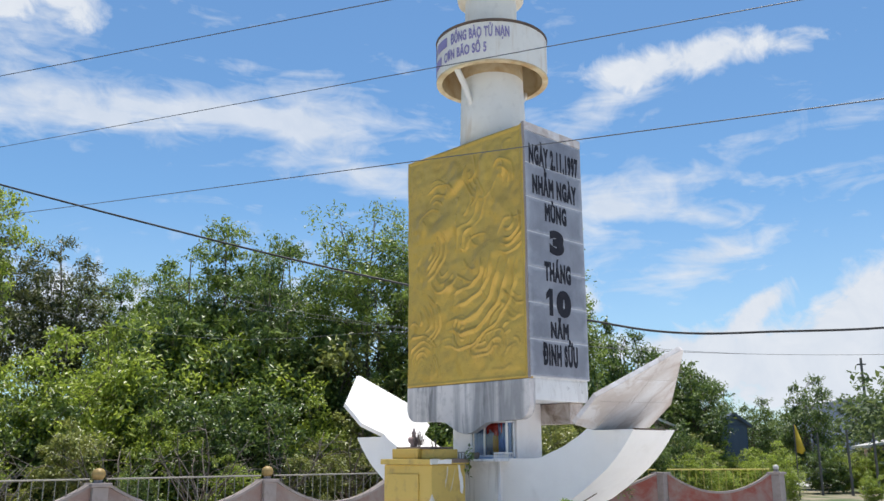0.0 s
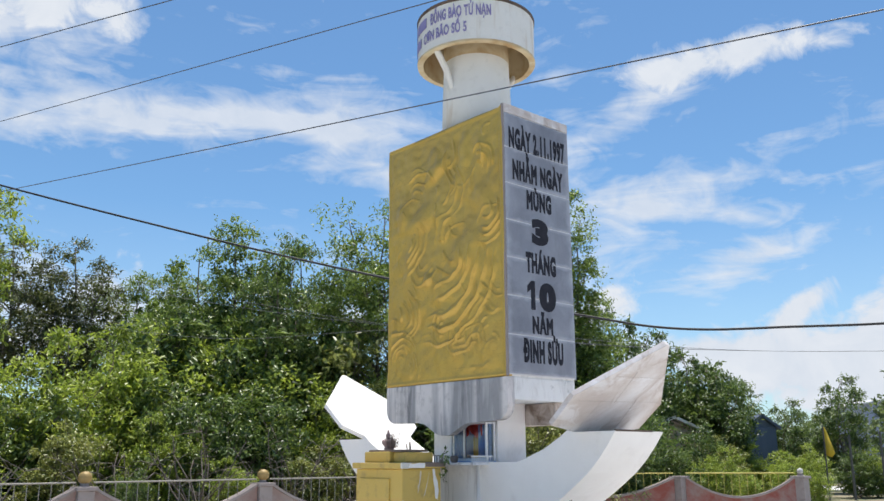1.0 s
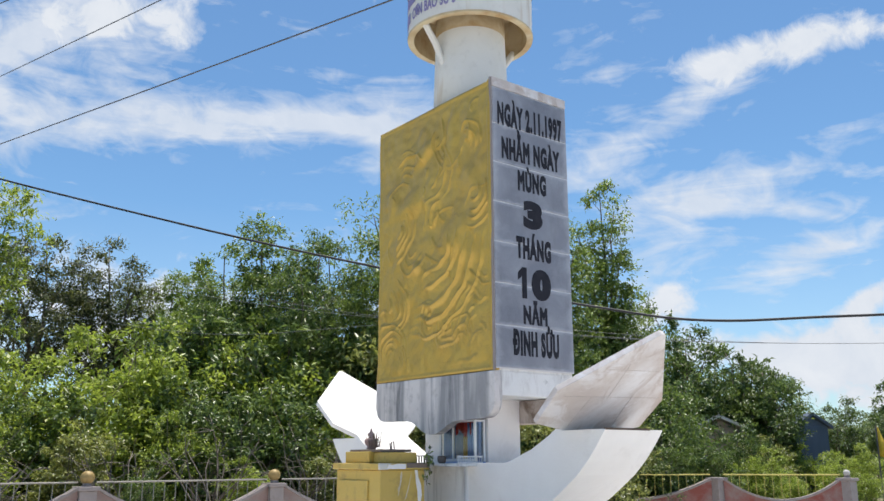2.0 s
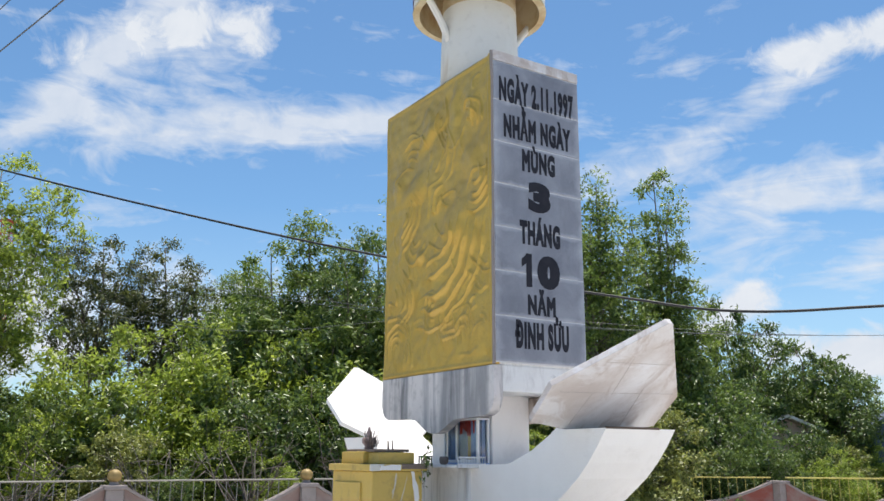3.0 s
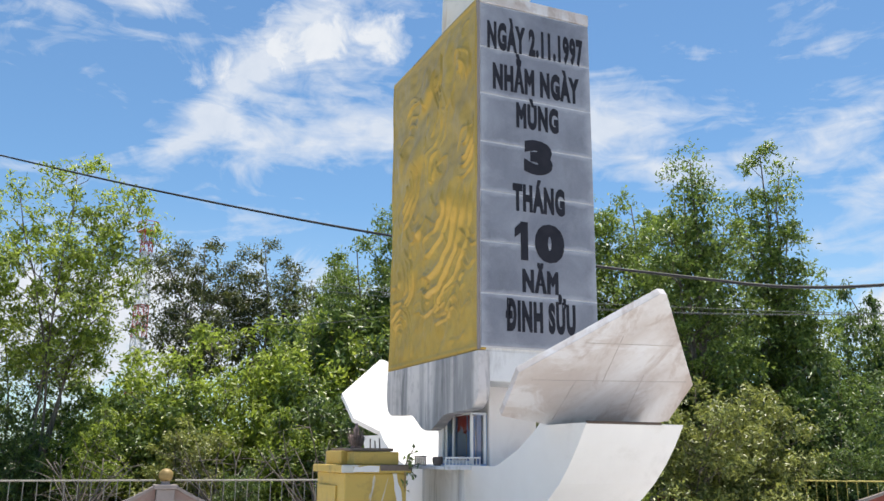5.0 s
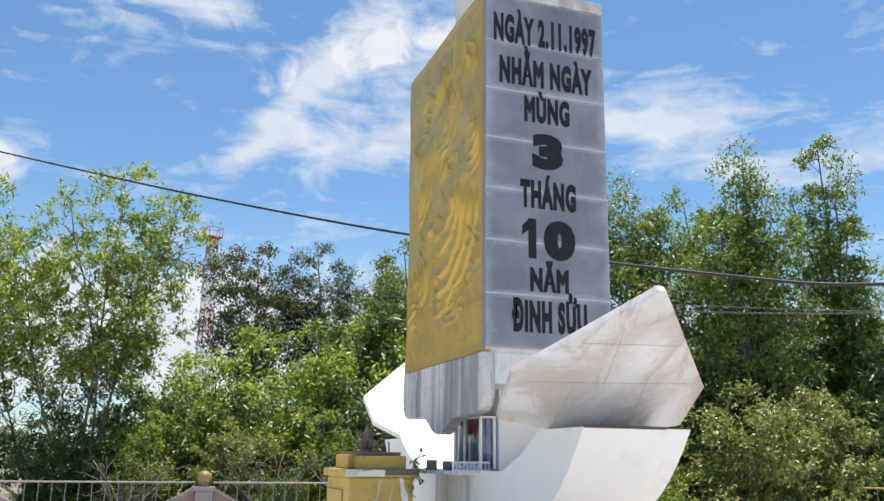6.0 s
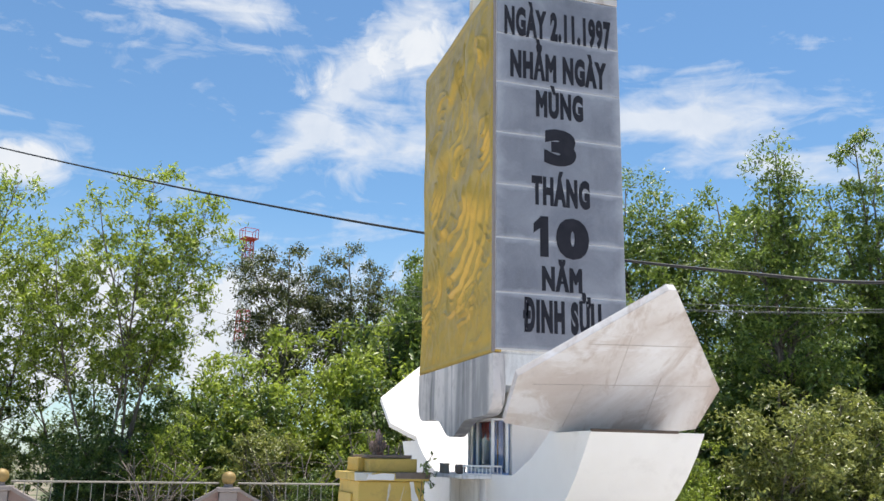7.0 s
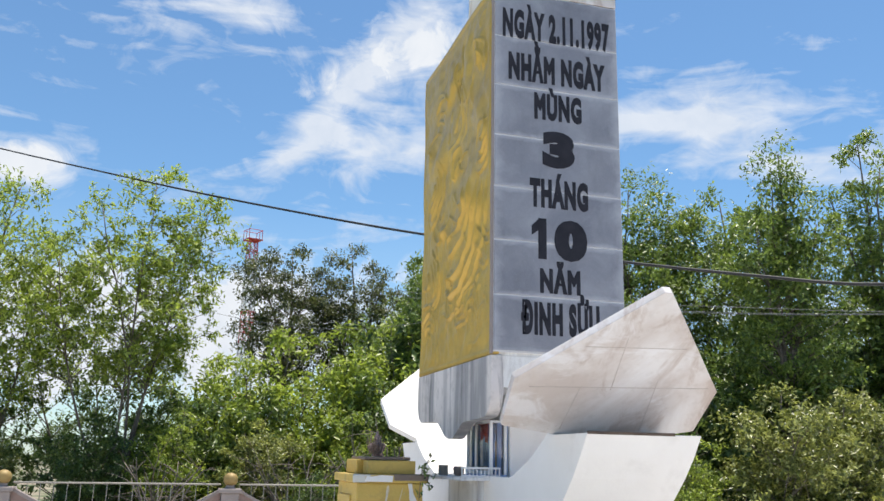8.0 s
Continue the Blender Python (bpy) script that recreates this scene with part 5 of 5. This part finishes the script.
def gabled(name, label, x, y, turn, wide, deep, high, rise, wall, roof, doors):
    h = thing(name, label, "building", (x, y, 0), turn)
    part("wall", block(-wide / 2, wide / 2, -deep / 2, deep / 2, -0.1, high, 0.02), wall, h)
    e = 0.12 * wide
    sec = [(-deep / 2 - e, high - 0.1), (0, high + rise), (deep / 2 + e, high - 0.1), (deep / 2 + e, high + 0.02), (0, high + rise + 0.12), (-deep / 2 - e, high + 0.02)]
    part("roof", prism(sec, lambda a, b, d: (d, a, b), -wide / 2 - e, wide / 2 + e), roof, h)
    part("gable", prism([(-deep / 2, high), (deep / 2, high), (0, high + rise - 0.05)], lambda a, b, d: (d, a, b), -wide / 2 + 0.02, wide / 2 - 0.02), wall, h)
    for a, b, w, t in doors:
        part("window", block(a - w / 2, a + w / 2, -deep / 2 - 0.03, -deep / 2 + 0.05, b, t, 0.01), "dark_opening", h)
    return h


def build_far():
    x, y = far(17.7, 42)
    gabled("blue_shed", "blue sheet-metal shed among distant trees", x, y, -20, 1.3, 1.6, 2.9, 0.45, "blue_sheet", "blue_sheet", [(-0.3, 0.2, 0.8, 1.9)])
    x, y = far(24.2, 64)
    gabled("lilac_house", "pale lilac house with flat dark windows beyond the road", x, y, -30, 2.4, 4, 4.8, 0.3, "lilac_wall", "tin_roof", [(-0.5, 1.2, 0.6, 3.0), (0.5, 2.8, 0.6, 4.0)])
    x, y = far(12.6, 40)
    gabled("tin_hut", "small brick hut with a pale tin roof among shrubs", x, y, -35, 2.6, 2.2, 2.7, 0.5, "brick_wall", "tin_roof", [(0.5, 0.1, 0.9, 1.9)])
    x, y = far(27.6, 47)
    gabled("roadside_stall", "low roadside stall with a grey tin roof", x, y, -60, 4.0, 3.0, 2.0, 0.3, "brick_wall", "tin_roof", [(0.2, 0.4, 2.6, 1.7)])
    x, y = far(21.75, 36)
    flag = thing("flag_pole", "thin pole with a hanging yellow flag", "flag", (x, y, 0), 20)
    part("pole", tube([(0, 0, -0.1), (0, 0, 2.75)], 0.025, 8), "pole_concrete", flag)
    bm = bmesh.new()
    prev = None
    for i in range(9):
        s = i / 8
        cur = (bm.verts.new((0.03 + 0.0, 0, 2.7 - 1.0 * s)), bm.verts.new((0.03 + 0.30 * min(1, 0.10 + 1.1 * s) * (1 if s < 0.9 else 0.6), 0.07 * math.sin(7 * s), 2.68 - 1.05 * s)))
        if prev:
            bm.faces.new([prev[0], cur[0], cur[1], prev[1]])
        prev = cur
    thicken(bm, lambda p: Vector((0, 1, 0)), 0.02)
    part("cloth", bm, "yellow_flag", flag, "limp yellow cloth", smooth=True)
    for az, dist, high in ((25.8, 70, 8.4), (23.3, 75, 6.6), (24.6, 40, 2.6), (26.0, 38, 2.4), (23.0, 40, 2.5)):
        x, y = far(az, dist)
        pole = thing("utility_pole", "grey concrete utility pole beyond the fence", "pole", (x, y, 0), 30, "poles by the road")
        part("shaft", tube([(0, 0, -0.1), (0, 0, high)], [0.14, 0.09] if high > 4 else [0.06, 0.045], 8), "pole_concrete", pole)
        if high > 4:
            part("crossarm", block(-0.3, 0.3, -0.05, 0.05, high - 0.5, high - 0.40, 0.01), "pole_concrete", pole)


build_far()


def build_weeds():
    rng = np.random.default_rng(5)
    # dry leafless brush before the trees
    for x, y, high, reach in ((-11.0, 1.2, 2.4, 1.6), (-10.8, 3.6, 2.6, 1.8), (-11.2, -3.6, 1.8, 1.2), (-10.6, 5.6, 2.2, 1.6), (-11.6, -0.6, 2.0, 1.3)):
        brush = thing("dry_brush", "tangle of bare grey-brown twigs behind the fence", "brush", (x, y, 0), 0, "dry brush behind the fence")
        bm = bmesh.new()
        for i in range(16):
            a, out = rng.uniform(0, 6.28), rng.uniform(0.4, 1.0) * reach
            tipz = high * rng.uniform(0.5, 1.0)
            pts = [np.array([math.cos(a) * out * g + 0.10 * math.sin(5 * g + i), math.sin(a) * out * g + 0.10 * math.cos(4 * g + i), tipz * g ** 0.8]) for g in np.linspace(0, 1, 6)]
            tube(pts, [0.022 * (1 - 0.8 * g) + 0.004 for g in np.linspace(0, 1, 6)], 5, bm)
            for j in range(5):
                o = pts[rng.integers(2, 6)]
                w = rng.normal(size=3) * np.array([0.35, 0.35, 0.2]) + np.array([0, 0, 0.15])
                tube([o, o + w * 0.6, o + w + np.array([0, 0, -0.06])], [0.008, 0.006, 0.003], 4, bm)
        part("twig_tangle", bm, "dry_twig", brush, smooth=True)
    # sprig growing from the altar's edge
    sprig = thing("weed_sprig", "small leafy weed growing out of the altar's edge", "weed", (0.36, -1.03, 1.56))
    sprig.matrix_basis = sprig.matrix_basis @ Matrix.Diagonal((0.85, 0.85, 0.85, 1))
    bm = bmesh.new()
    cents = []
    for i in range(6):
        a = rng.uniform(-1.2, 1.6)
        way = np.array([math.cos(a) * 0.2, math.sin(a) * 0.12, rng.uniform(-0.28, 0.24)])
        pts = [way * g + np.array([0, 0, 0.12 * g * (1 - g)]) for g in np.linspace(0, 1, 5)]
        tube([tuple(p) for p in pts], 0.004, 5, bm)
        for g in rng.uniform(0.3, 1.0, 9):
            cents.append(way * g + rng.normal(size=3) * 0.02)
    part("stem", bm, "bark", sprig)
    n = len(cents)
    me = leaf_mesh("leaves", np.array(cents), rng.normal(size=(n, 3)), rng.normal(size=(n, 3)) * 0.5 + np.array([0, 0, 1.0]), rng, 0.075, 0.035, "leaf_deep")
    ob = new("leaves", me)
    ob.parent = sprig
    grow("shrub", "small green shrub before the anchor arm", "shrub", 17, [(0, 0, 1.22, 0.3), (0.25, 0.2, 1.0, 0.25), (-0.25, -0.1, 0.9, 0.25)], 0.08, 8, 0.17, (0.09, 0.04), "leaf_bright", 8, 10, 3).matrix_basis = pose(2.62, -1.25, 0)


build_weeds()
